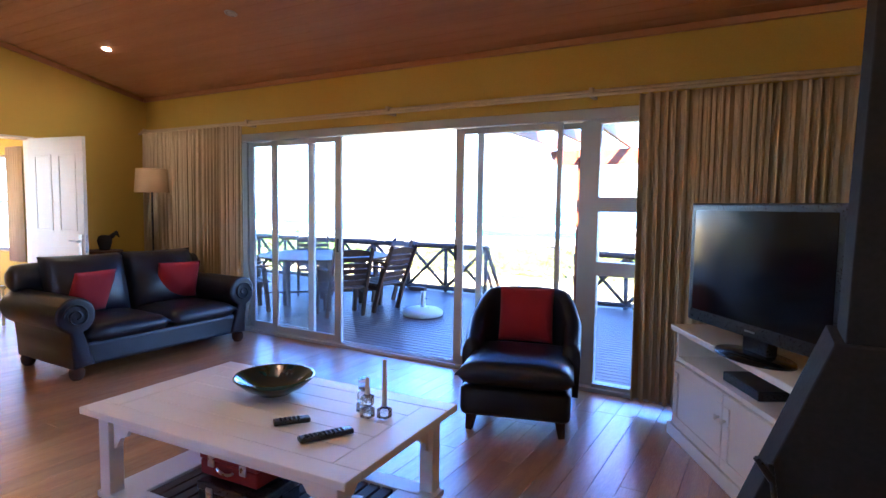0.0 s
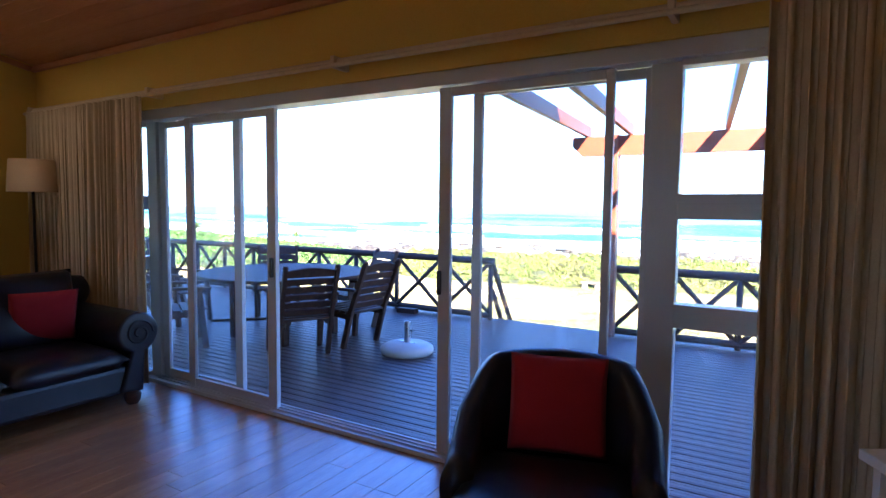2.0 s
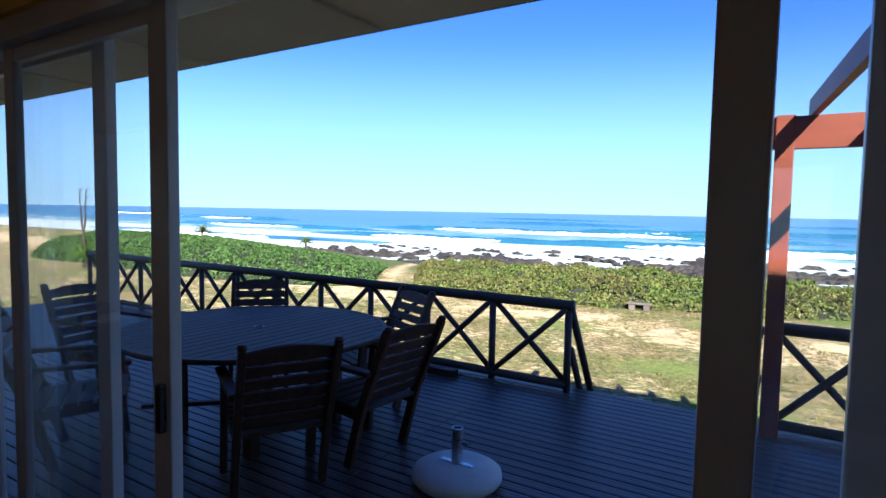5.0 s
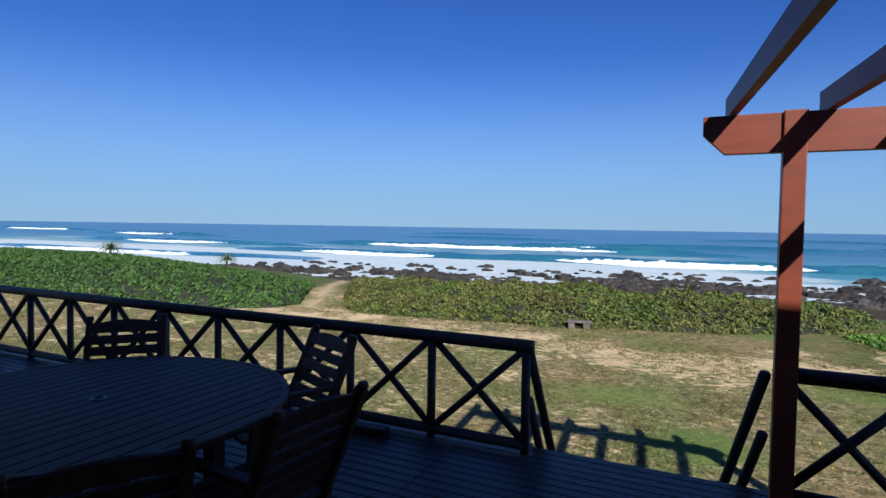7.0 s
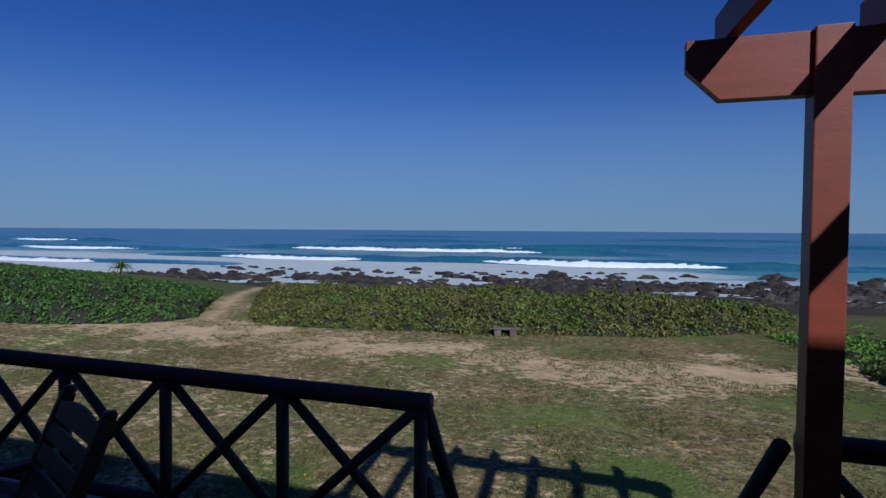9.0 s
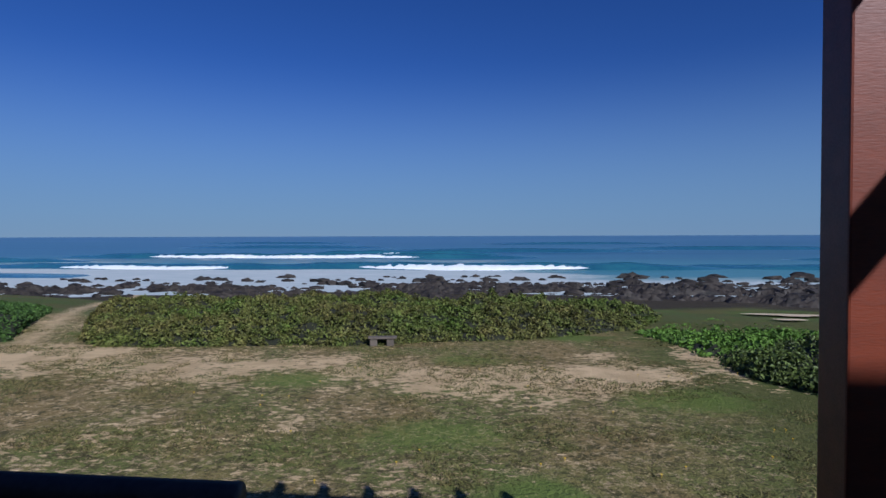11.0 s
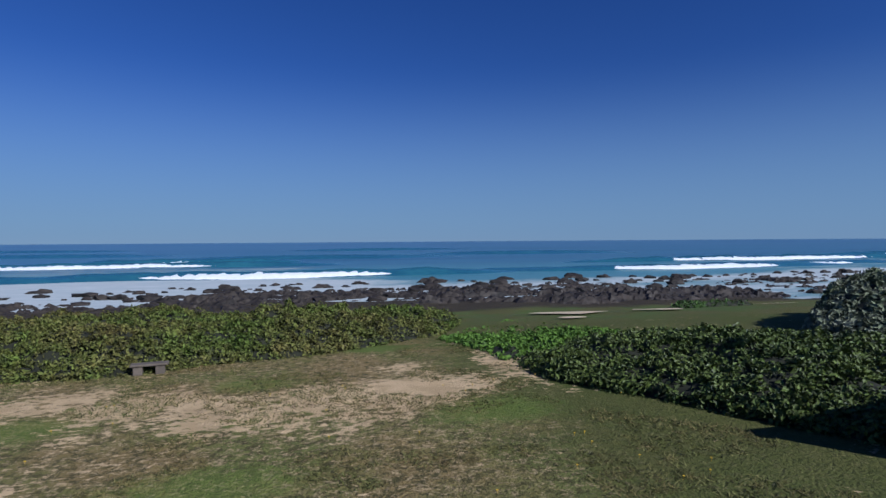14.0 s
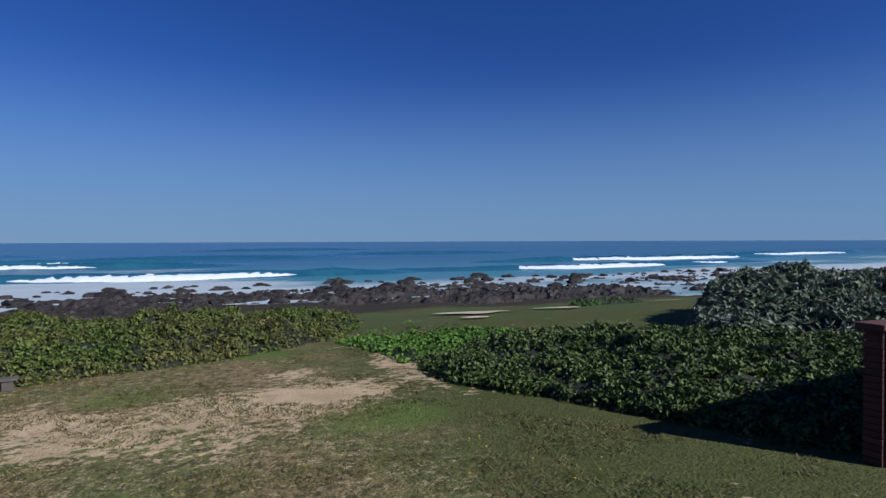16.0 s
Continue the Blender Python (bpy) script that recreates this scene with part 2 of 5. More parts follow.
def ground_material():
    """Worn lawn with bare sand, then dune scrub, turf and shore."""
    m = bpy.data.materials.new("lawn_and_dune")
    m.use_nodes = True
    n, l, mt, smooth, nz, mixc = node_maker(m)
    tc, sep = n.new("ShaderNodeTexCoord"), n.new("ShaderNodeSeparateXYZ")
    p = tc.outputs["Object"]
    l.new(p, sep.inputs[0])
    x, y = sep.outputs[0], sep.outputs[1]
    turf = mixc(smooth(nz(p, 0.5, 6), 0.4, 0.6), (0.24, 0.175, 0.07), (0.155, 0.165, 0.045))
    turf = mixc(smooth(nz(p, 6.0, 7, 0.85), 0.47, 0.56), turf, (0.085, 0.075, 0.028))
    turf = mixc(smooth(nz(p, 9.0, 6, 0.85), 0.52, 0.6), turf, (0.42, 0.315, 0.165))
    turf = mixc(smooth(nz(p, 0.3, 4), 0.57, 0.66), turf, (0.125, 0.165, 0.036))
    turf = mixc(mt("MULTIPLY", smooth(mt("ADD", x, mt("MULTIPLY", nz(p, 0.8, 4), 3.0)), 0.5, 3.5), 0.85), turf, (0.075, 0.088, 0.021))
    # the bare patches lie in a band before the hedge, widest at the middle, with flecks elsewhere
    def spot(cx, cy, rx, ry):
        dx, dy = mt("MULTIPLY", mt("SUBTRACT", x, cx), 1 / rx), mt("MULTIPLY", mt("SUBTRACT", y, cy), 1 / ry)
        return mt("SUBTRACT", 1.0, mt("POWER", mt("ADD", mt("MULTIPLY", dx, dx), mt("MULTIPLY", dy, dy)), 0.5))
    band = mt("SUBTRACT", 1.0, mt("ABSOLUTE", mt("MULTIPLY", mt("SUBTRACT", y, mt("MULTIPLY_ADD", x, -0.06, 17.8)), 0.4)))
    band = mt("MINIMUM", mt("MULTIPLY", band, 1.25), smooth(x, 1.0, -1.0))
    heart = mt("MULTIPLY", spot(-0.6, 18.1, 2.8, 2.9), 1.55)
    strip = mt("MULTIPLY", spot(1.95, 20.3, 1.2, 4.2), 1.1)
    gate = mt("MULTIPLY", spot(-13.2, 19.3, 4.5, 1.7), 1.8)
    patch = mt("MAXIMUM", mt("MAXIMUM", band, heart), mt("MAXIMUM", strip, gate))
    patch = mt("MAXIMUM", patch, mt("MULTIPLY_ADD", smooth(x, 0.0, -6.0), 0.35, 0.0))
    lush = mt("MAXIMUM", mt("MAXIMUM", spot(-3.5, 19.4, 1.3, 0.8), spot(0.4, 16.8, 1.7, 1.2)), mt("MAXIMUM", spot(-3.7, 14.7, 1.8, 1.0), spot(-6.8, 17.5, 1.6, 0.9)))
    mp = n.new("ShaderNodeMapping")
    mp.inputs["Scale"].default_value = (0.8, 1.25, 1.0)
    l.new(p, mp.inputs[0])
    tuft = nz(mp.outputs[0], 5.5, 6, 0.7)
    turf = mixc(mt("MULTIPLY", smooth(mt("ADD", lush, mt("MULTIPLY", tuft, 1.3)), 0.75, 1.35), 0.5), turf, (0.13, 0.2, 0.03))
    patch = mt("SUBTRACT", patch, mt("MULTIPLY", mt("MAXIMUM", lush, 0.0), 1.0))
    bare = mt("ADD", mt("MULTIPLY", patch, 0.27), mt("ADD", mt("MULTIPLY", nz(p, 0.9, 6, 0.6), 0.6), mt("MULTIPLY", tuft, 0.95)))
    sandc = mixc(smooth(nz(p, 2.0, 6), 0.35, 0.65), (0.64, 0.47, 0.26), (0.5, 0.36, 0.19))
    col = mixc(smooth(bare, 0.92, 1.0), turf, sandc)
    # beyond the hedges
    far = mixc(smooth(nz(p, 0.25, 5), 0.4, 0.6), (0.11, 0.105, 0.035), (0.085, 0.12, 0.03))
    col = mixc(smooth(y, 25.0, 28.0), col, far)
    shore = mixc(nz(p, 0.6, 6), (0.075, 0.06, 0.036), (0.03, 0.025, 0.018))
    col = mixc(smooth(mt("ADD", y, mt("MULTIPLY", nz(p, 0.15, 4), 10.0)), 58.0, 62.0), col, shore)
    # the sandy way to the beach
    way = mt("ABSOLUTE", mt("SUBTRACT", x, mt("MULTIPLY_ADD", mt("SUBTRACT", y, 20.0), -0.62, -14.9)))
    on = mt("MULTIPLY", smooth(mt("ADD", way, mt("MULTIPLY", tuft, 2.6)), 1.95, 1.15), smooth(y, 17.5, 20.5))
    col = mixc(on, col, sandc)
    b = n["Principled BSDF"]
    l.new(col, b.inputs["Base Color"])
    b.inputs["Roughness"].default_value = 0.95
    b.inputs["Specular IOR Level"].default_value = 0.15
    bp = n.new("ShaderNodeBump")
    bp.inputs["Strength"].default_value, bp.inputs["Distance"].default_value = 0.8, 0.06
    l.new(mt("ADD", tuft, nz(p, 22, 4)), bp.inputs["Height"])
    l.new(bp.outputs[0], b.inputs["Normal"])
    return m


def water_material():
    """Sea: turquoise shallows to deep blue, hazed paler far out, with washes of foam near the shore."""
    m = bpy.data.materials.new("sea_water")
    m.use_nodes = True
    n, l, mt, smooth, nz, mixc = node_maker(m)
    tc, sep, mp = n.new("ShaderNodeTexCoord"), n.new("ShaderNodeSeparateXYZ"), n.new("ShaderNodeMapping")
    p = tc.outputs["Object"]
    l.new(p, sep.inputs[0])
    l.new(p, mp.inputs[0])
    mp.inputs["Scale"].default_value = (0.22, 1.0, 1.0)
    q = mp.outputs[0]
    x, y = sep.outputs[0], sep.outputs[1]
    # far water is paler and bluer: distance haze put into the base colour
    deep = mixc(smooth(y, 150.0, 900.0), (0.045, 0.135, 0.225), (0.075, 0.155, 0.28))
    band = smooth(nz(q, 0.05, 4), 0.35, 0.65)
    col = mixc(band, deep, (0.045, 0.15, 0.22))
    streaks = n.new("ShaderNodeMapping")
    streaks.inputs["Scale"].default_value = (0.06, 1.0, 1.0)
    l.new(p, streaks.inputs[0])
    col = mixc(mt("MULTIPLY", smooth(nz(streaks.outputs[0], 0.045, 4, 0.6), 0.52, 0.62), 0.55), col, (0.012, 0.06, 0.13))
    col = mixc(smooth(y, 200.0, 105.0), col, (0.08, 0.23, 0.25))
    # washes lie before and behind the breakers and thin out towards deep water
    west = smooth(x, 25.0, -15.0)
    near = smooth(mt("SUBTRACT", y, mt("MULTIPLY", west, 14.0)), 112.0, 88.0)
    between = mt("MULTIPLY", smooth(y, 172.0, 155.0), mt("MAXIMUM", west, smooth(x, 60.0, 100.0)))
    streak = mt("ADD", mt("MULTIPLY", nz(q, 0.12, 7, 0.65), 0.8), mt("MULTIPLY", nz(p, 0.5, 6, 0.7), 0.45))
    foam = smooth(mt("ADD", streak, mt("ADD", mt("MULTIPLY", near, 0.4), mt("MULTIPLY", between, 0.3))), 0.86, 1.14)
    col = mixc(mt("MULTIPLY", foam, mt("MULTIPLY_ADD", nz(q, 0.9, 5, 0.7), 0.9, 0.25)), col, (0.62, 0.63, 0.62))
    b = n["Principled BSDF"]
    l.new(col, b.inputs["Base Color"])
    l.new(mt("MULTIPLY_ADD", foam, 0.6, 0.3), b.inputs["Roughness"])
    b.inputs["Specular IOR Level"].default_value = 0.42
    bp = n.new("ShaderNodeBump")
    bp.inputs["Strength"].default_value, bp.inputs["Distance"].default_value = 0.6, 0.35
    l.new(mt("ADD", nz(q, 0.35, 6), mt("MULTIPLY", foam, 0.3)), bp.inputs["Height"])
    l.new(bp.outputs[0], b.inputs["Normal"])
    return m


M_ground, M_water = ground_material(), water_material()


# ---- mesh helpers ----
def mesh_object(name, bm, material, smooth=False):
    me = bpy.data.meshes.new(name)
    bm.to_mesh(me)
    bm.free()
    if smooth:
        me.polygons.foreach_set("use_smooth", [True] * len(me.polygons))
    me.materials.append(material)
    return new(name, me)


def part(name, bm, material, parent, label="", smooth=False):
    ob = mesh_object(name, bm, material, smooth)
    ob.parent = parent
    return tagged(ob, label)


def shared(name, me, parent, m):
    """An object of its own on a mesh that alike pieces share."""
    ob = new(name, me)
    ob.parent = parent
    ob.matrix_basis = m
    return ob


def thing(name, m, label, category, group="", kind=""):
    ob = new(name)
    ob.empty_display_size = 0.1
    ob.matrix_basis = m
    return tagged(ob, label, category, group, kind)


def box(bm, c, s, m=None, bev=0.0, seg=2):
    r = bmesh.ops.create_cube(bm, size=1.0)
    mm = (m or Matrix()) @ Matrix.Translation(c) @ Matrix.Diagonal((*s, 1))
    bmesh.ops.transform(bm, matrix=mm, verts=r["verts"])
    if bev:
        es = list({e for v in r["verts"] for e in v.link_edges})
        bmesh.ops.bevel(bm, geom=es, offset=bev, segments=seg, affect="EDGES", profile=0.6)
    return bm


def span(bm, x0, x1, y0, y1, z0, z1, bev=0.0):
    return box(bm, ((x0 + x1) / 2, (y0 + y1) / 2, (z0 + z1) / 2), (x1 - x0, y1 - y0, z1 - z0), bev=bev)


def bar(bm, a, b, w, h, bev=0.0, up=(0, 0, 1)):
    """A squared member from a to b, w wide and h deep."""
    a, b = Vector(a), Vector(b)
    d = b - a
    z = d.normalized()
    u = Vector(up)
    if abs(z.dot(u)) > 0.97:
        u = Vector((0, 1, 0))
    x = u.cross(z).normalized()
    y = z.cross(x)
    m = Matrix((x, y, z)).transposed().to_4x4()
    m.translation = (a + b) / 2
    return box(bm, (0, 0, 0), (w, h, d.length), m, bev)


def pole(bm, a, b, r0, r1=None, n=10, wob=0.0):
    """A round member from a to b."""
    a, b = Vector(a), Vector(b)
    r1 = r0 if r1 is None else r1
    q = (b - a).to_track_quat("Z", "Y").to_matrix()
    rings = []
    steps = 4 if wob else 1
    for k in range(steps + 1):
        t = k / steps
        c = a.lerp(b, t) + (Vector((random.uniform(-wob, wob), random.uniform(-wob, wob), 0)) if 0 < k < steps else Vector())
        r = r0 + (r1 - r0) * t
        rings.append([bm.verts.new(c + q @ Vector((r * math.cos(i * math.tau / n), r * math.sin(i * math.tau / n), 0))) for i in range(n)])
    for p0, p1 in zip(rings, rings[1:]):
        for i in range(n):
            bm.faces.new((p0[i], p0[(i + 1) % n], p1[(i + 1) % n], p1[i]))
    bm.faces.new(rings[0][::-1])
    bm.faces.new(rings[-1])
    return bm


def tube(bm, pts, r, n=8):
    """One bent round rod through the given points."""
    rings = []
    for i, p in enumerate(pts):
        d = (pts[min(i + 1, len(pts) - 1)] - pts[max(i - 1, 0)]).to_track_quat("Z", "Y").to_matrix()
        rings.append([bm.verts.new(p + d @ Vector((r * math.cos(k * math.tau / n), r * math.sin(k * math.tau / n), 0))) for k in range(n)])
    for a, b in zip(rings, rings[1:]):
        q = min(range(n), key=lambda s: (a[0].co - b[s].co).length)
        for k in range(n):
            bm.faces.new((a[k], a[(k + 1) % n], b[(k + 1 + q) % n], b[(k + q) % n]))
    bm.faces.new(rings[0][::-1])
    bm.faces.new(rings[-1])
    return bm


def lathe(bm, prof, n=24, c=(0, 0, 0)):
    """A turned shape from (radius, height) pairs."""
    rings = []
    for r, z in prof:
        if r < 1e-5:
            rings.append([bm.verts.new((c[0], c[1], c[2] + z))])
        else:
            rings.append([bm.verts.new((c[0] + r * math.cos(i * math.tau / n), c[1] + r * math.sin(i * math.tau / n), c[2] + z)) for i in range(n)])
    for p0, p1 in zip(rings, rings[1:]):
        for i in range(n):
            j = (i + 1) % n
            f = [p0[i % len(p0)], p0[j % len(p0)], p1[j % len(p1)], p1[i % len(p1)]]
            f = list(dict.fromkeys(f))
            if len(f) > 2:
                bm.faces.new(f)
    return bm


def extrude_shape(bm, pts, place, depth, bev=0.0):
    """A flat outline of (u, v) pairs, thickened along w; place maps (u, v, w) to a point."""
    a = [bm.verts.new(place(u, v, 0)) for u, v in pts]
    b = [bm.verts.new(place(u, v, depth)) for u, v in pts]
    k = len(pts)
    fs = [bm.faces.new(a[::-1]), bm.faces.new(b)]
    for i in range(k):
        fs.append(bm.faces.new((a[i], a[(i + 1) % k], b[(i + 1) % k], b[i])))
    bmesh.ops.recalc_face_normals(bm, faces=fs)
    if bev:
        es = [e for e in fs[0].edges] + [e for e in fs[1].edges]
        bmesh.ops.bevel(bm, geom=es, offset=bev, segments=3, affect="EDGES", profile=0.6)
    return bm


def soft_pad(bm, s, m, puff=0.3, n=14, seed=0):
    """A stuffed cushion of size s with rounded, slightly uneven faces, about its middle."""
    w, d, h = s
    for side in (1, -1):
        g = []
        for i in range(n + 1):
            row = []
            for j in range(n + 1):
                u, v = i / n * 2 - 1, j / n * 2 - 1
                e = max(0.0, (1 - u ** 6) * (1 - v ** 6)) ** 0.5
                t = h / 2 * e * (1 - puff + puff * (1 - u * u) * (1 - v * v))
                t *= 1 + 0.06 * noise.noise((u * 2 + seed, v * 2, side))
                x, y = u * w / 2 * (1 - 0.03 * (1 - v * v)), v * d / 2 * (1 - 0.03 * (1 - u * u))
                row.append(bm.verts.new(m @ Vector((x, y, side * t))))
            g.append(row)
        for i in range(n):
            for j in range(n):
                f = (g[i][j], g[i + 1][j], g[i + 1][j + 1], g[i][j + 1])
                bm.faces.new(f if side > 0 else f[::-1])
    bmesh.ops.remove_doubles(bm, verts=bm.verts, dist=1e-4)
    return bm


def grid_mesh(name, xs, ys, height, material, smooth=True):
    """A height field over the given rows of x and y."""
    X, Y = np.meshgrid(xs, ys)
    Z = height(X, Y)
    v = np.stack([X, Y, Z], -1).reshape(-1, 3)
    k = len(xs)
    i = np.arange(len(ys) - 1)[:, None] * k + np.arange(k - 1)[None, :]
    f = np.stack([i, i + 1, i + k + 1, i + k], -1).reshape(-1, 4)
    me = bpy.data.meshes.new(name)
    me.from_pydata(v.tolist(), [], f.tolist())
    if smooth:
        me.polygons.foreach_set("use_smooth", [True] * len(me.polygons))
    me.materials.append(material)
    return new(name, me)


def leaf_mesh(name, pos, nrm, size, material, parent, long=1.6, label=""):
    """Many folded leaves at the given places, each turned about its own normal."""
    k = len(pos)
    rnd = np.random.rand(k, 3) - 0.5
    nn = nrm / (np.linalg.norm(nrm, axis=1, keepdims=True) + 1e-9)
    t = np.cross(nn, rnd)
    t /= np.linalg.norm(t, axis=1, keepdims=True) + 1e-9
    b = np.cross(nn, t)
    s = (size * (0.6 + 0.8 * np.random.rand(k)))[:, None]
    tip, mid = t * s * long * 0.5, b * s * 0.4
    fold = nn * s * 0.15
    v = np.stack([pos - tip, pos + mid + fold, pos + tip, pos - mid + fold], 1).reshape(-1, 3)
    f = np.arange(4 * k).reshape(k, 4)
    me = bpy.data.meshes.new(name)
    me.from_pydata(v.tolist(), [], f.tolist())
    me.materials.append(material)
    ob = new(name, me)
    ob.parent = parent
    return tagged(ob, label, kind="stuff")


def fbm(X, Y, scale, octaves=4, seed=0.0):
    """Smooth value noise on arrays, about -1 to 1."""
    out, amp, tot = np.zeros_like(X, dtype=float), 1.0, 0.0
    for o in range(octaves):
        s = scale * 2 ** o
        a = X * s + 17.3 * o + seed
        b = Y * s - 9.1 * o + seed * 1.7
        i, j = np.floor(a), np.floor(b)
        fa, fb = a - i, b - j
        fa, fb = fa * fa * (3 - 2 * fa), fb * fb * (3 - 2 * fb)

        def h(p, q):
            return np.modf(np.abs(np.sin(p * 127.1 + q * 311.7 + seed) * 43758.5453))[0] * 2 - 1
        out += amp * ((h(i, j) * (1 - fa) + h(i + 1, j) * fa) * (1 - fb) + (h(i, j + 1) * (1 - fa) + h(i + 1, j + 1) * fa) * fb)
        tot += amp
        amp *= 0.5
    return out / tot


def sstep(v, lo, hi):
    t = np.clip((v - lo) / (hi - lo), 0, 1)
    return t * t * (3 - 2 * t)

# ---- the house: shell of the living room ----
WALL_IN, WALL_OUT = 4.28, 4.50
FLOOR_L, FLOOR_R, BACK = -6.35, 1.65, -3.2


def ceiling_z(y):
    return 2.78 + 0.21 * (WALL_IN - y)


def structure(name, bm, material, label, category):
    return tagged(mesh_object(name, bm, material), label, category, kind="structure")


bm = bmesh.new()
span(bm, -13.8, -5.36, WALL_IN, WALL_OUT, 2.2, 2.95)
span(bm, -5.36, 0.13, WALL_IN, WALL_OUT, 2.24, 2.95)
span(bm, 0.13, FLOOR_R + 0.2, WALL_IN, WALL_OUT, 2.2, 2.95)
span(bm, 0.13, FLOOR_R + 0.2, WALL_IN, WALL_OUT, 0, 2.2)
span(bm, -9.8, -5.36, WALL_IN, WALL_OUT, 0, 2.2)
span(bm, -13.8, -13.4, WALL_IN, WALL_OUT, 0, 2.2)
span(bm, -13.4, -9.8, WALL_IN, WALL_OUT, 0, 0.62)
structure("wall_north", bm, M_wall, "mustard yellow plastered wall over the sliding doors", "wall")

bm = bmesh.new()
X0, X1 = FLOOR_L - 0.14, FLOOR_L
span(bm, X0, X1, 2.99, WALL_IN, 0, 2.15)
span(bm, X0, X1, BACK, 2.05, 0, 2.15)
extrude_shape(bm, [(BACK, 2.15), (WALL_IN, 2.15), (WALL_IN, ceiling_z(WALL_IN) + 0.05), (BACK, ceiling_z(BACK) + 0.05)], lambda u, v, w: (X0 + w, u, v), 0.14)
structure("wall_west", bm, M_wall, "mustard yellow plastered wall with an open doorway", "wall")

bm = bmesh.new()
extrude_shape(bm, [(BACK, 0), (WALL_IN, 0), (WALL_IN, ceiling_z(WALL_IN) + 0.05), (BACK, ceiling_z(BACK) + 0.05)], lambda u, v, w: (FLOOR_R + w, u, v), 0.2)
structure("wall_east", bm, M_wall, "mustard yellow plastered wall beside the fireplace", "wall")

bm = bmesh.new()
span(bm, FLOOR_L - 0.14, -2.3, BACK - 0.2, BACK, 0, 4.5)
span(bm, -1.4, FLOOR_R + 0.2, BACK - 0.2, BACK, 0, 4.5)
span(bm, -2.3, -1.4, BACK - 0.2, BACK, 2.3, 4.5)
span(bm, -2.3, -1.4, BACK - 0.2, BACK, 0, 0.8)
structure("wall_south", bm, M_wall, "mustard yellow plastered wall with an added opening for daylight", "wall")

bm = bmesh.new()
k = 62
for i in range(k):
    y0, y1 = BACK + (WALL_IN - BACK) * i / k + 0.0015, BACK + (WALL_IN - BACK) * (i + 1) / k - 0.0015
    extrude_shape(bm, [(y0, ceiling_z(y0) + 0.004), (y0 + 0.004, ceiling_z(y0)), (y1 - 0.004, ceiling_z(y1)), (y1, ceiling_z(y1) + 0.004), (y1, ceiling_z(y1) + 0.03), (y0, ceiling_z(y0) + 0.03)], lambda u, v, w: (FLOOR_L - 0.02 + w, u, v), FLOOR_R - FLOOR_L + 0.04)
extrude_shape(bm, [(BACK - 0.2, ceiling_z(BACK) + 0.06), (WALL_IN + 0.1, ceiling_z(WALL_IN) + 0.04), (WALL_IN + 0.1, ceiling_z(WALL_IN) + 0.16), (BACK - 0.2, ceiling_z(BACK) + 0.2)],
              lambda u, v, w: (FLOOR_L - 0.3 + w, u, v), FLOOR_R - FLOOR_L + 0.6)
structure("ceiling", bm, M_ceiling, "sloping ceiling of reddish brown boards", "ceiling")

bm = bmesh.new()
bar(bm, (FLOOR_L, WALL_IN - 0.02, 2.75), (FLOOR_R, WALL_IN - 0.02, 2.75), 0.04, 0.05, 0.008)
structure("trim", bm, M_ceiling, "narrow brown cornice under the sloping ceiling", "trim")
bm = bmesh.new()
bar(bm, (FLOOR_L + 0.018, BACK, ceiling_z(BACK) - 0.03), (FLOOR_L + 0.018, WALL_IN - 0.05, ceiling_z(WALL_IN) - 0.03), 0.035, 0.05, 0.008)
structure("trim_west", bm, M_ceiling, "narrow brown cornice along the sloping ceiling", "trim")
bm = bmesh.new()
span(bm, FLOOR_L, FLOOR_L + 0.018, 3.01, WALL_IN, 0, 0.1, 0.004)
structure("baseboard", bm, M_trim, "cream painted skirting board along the wall", "baseboard")

# the room beyond the doorway
bm = bmesh.new()
span(bm, -13.8, -13.6, -1.0, WALL_IN, 0, 2.9)
# the south wall has an unseen opening, added to let sun into this room
span(bm, -13.8, -12.2, -1.2, -1.0, 0, 2.9)
span(bm, -7.5, X0, -1.2, -1.0, 0, 2.9)
span(bm, -12.2, -7.5, -1.2, -1.0, 0, 0.7)
span(bm, -12.2, -7.5, -1.2, -1.0, 2.3, 2.9)
structure("wall_far_room", bm, M_white_wall, "pale plastered walls of the next room", "wall")
bm = bmesh.new()
span(bm, -13.8, X0, -1.2, WALL_OUT, 2.82, 2.9)
structure("ceiling_far_room", bm, M_white_wall, "flat white ceiling of the next room", "ceiling")
bm = bmesh.new()
span(bm, -13.8, X0 + 0.14, -1.2, WALL_OUT, -0.06, 0.0)
structure("floor_far_room", bm, M_plank, "brown wooden floor of the next room", "floor")

win = thing("window_1", pose(0, 0, 0), "white aluminium window with a transom in the next room", "window", kind="structure")
for a, b in ((-13.4, -12.25), (-12.25, -11.1), (-11.1, -9.8)):
    bm = bmesh.new()
    span(bm, a, a + 0.05, 4.36, 4.42, 0.62, 2.2, 0.004)
    span(bm, b - 0.05, b, 4.36, 4.42, 0.62, 2.2, 0.004)
    for z in (0.62, 1.42, 2.15):
        span(bm, a + 0.05, b - 0.05, 4.365, 4.415, z, z + 0.05, 0.004)
    part("window_frame", bm, M_alu, win)
    for z0, z1 in ((0.67, 1.42), (1.47, 2.15)):
        bm = bmesh.new()
        span(bm, a + 0.04, b - 0.04, 4.387, 4.392, z0 - 0.01, z1 + 0.01)
        part("pane", bm, M_glass, win).visible_shadow = False

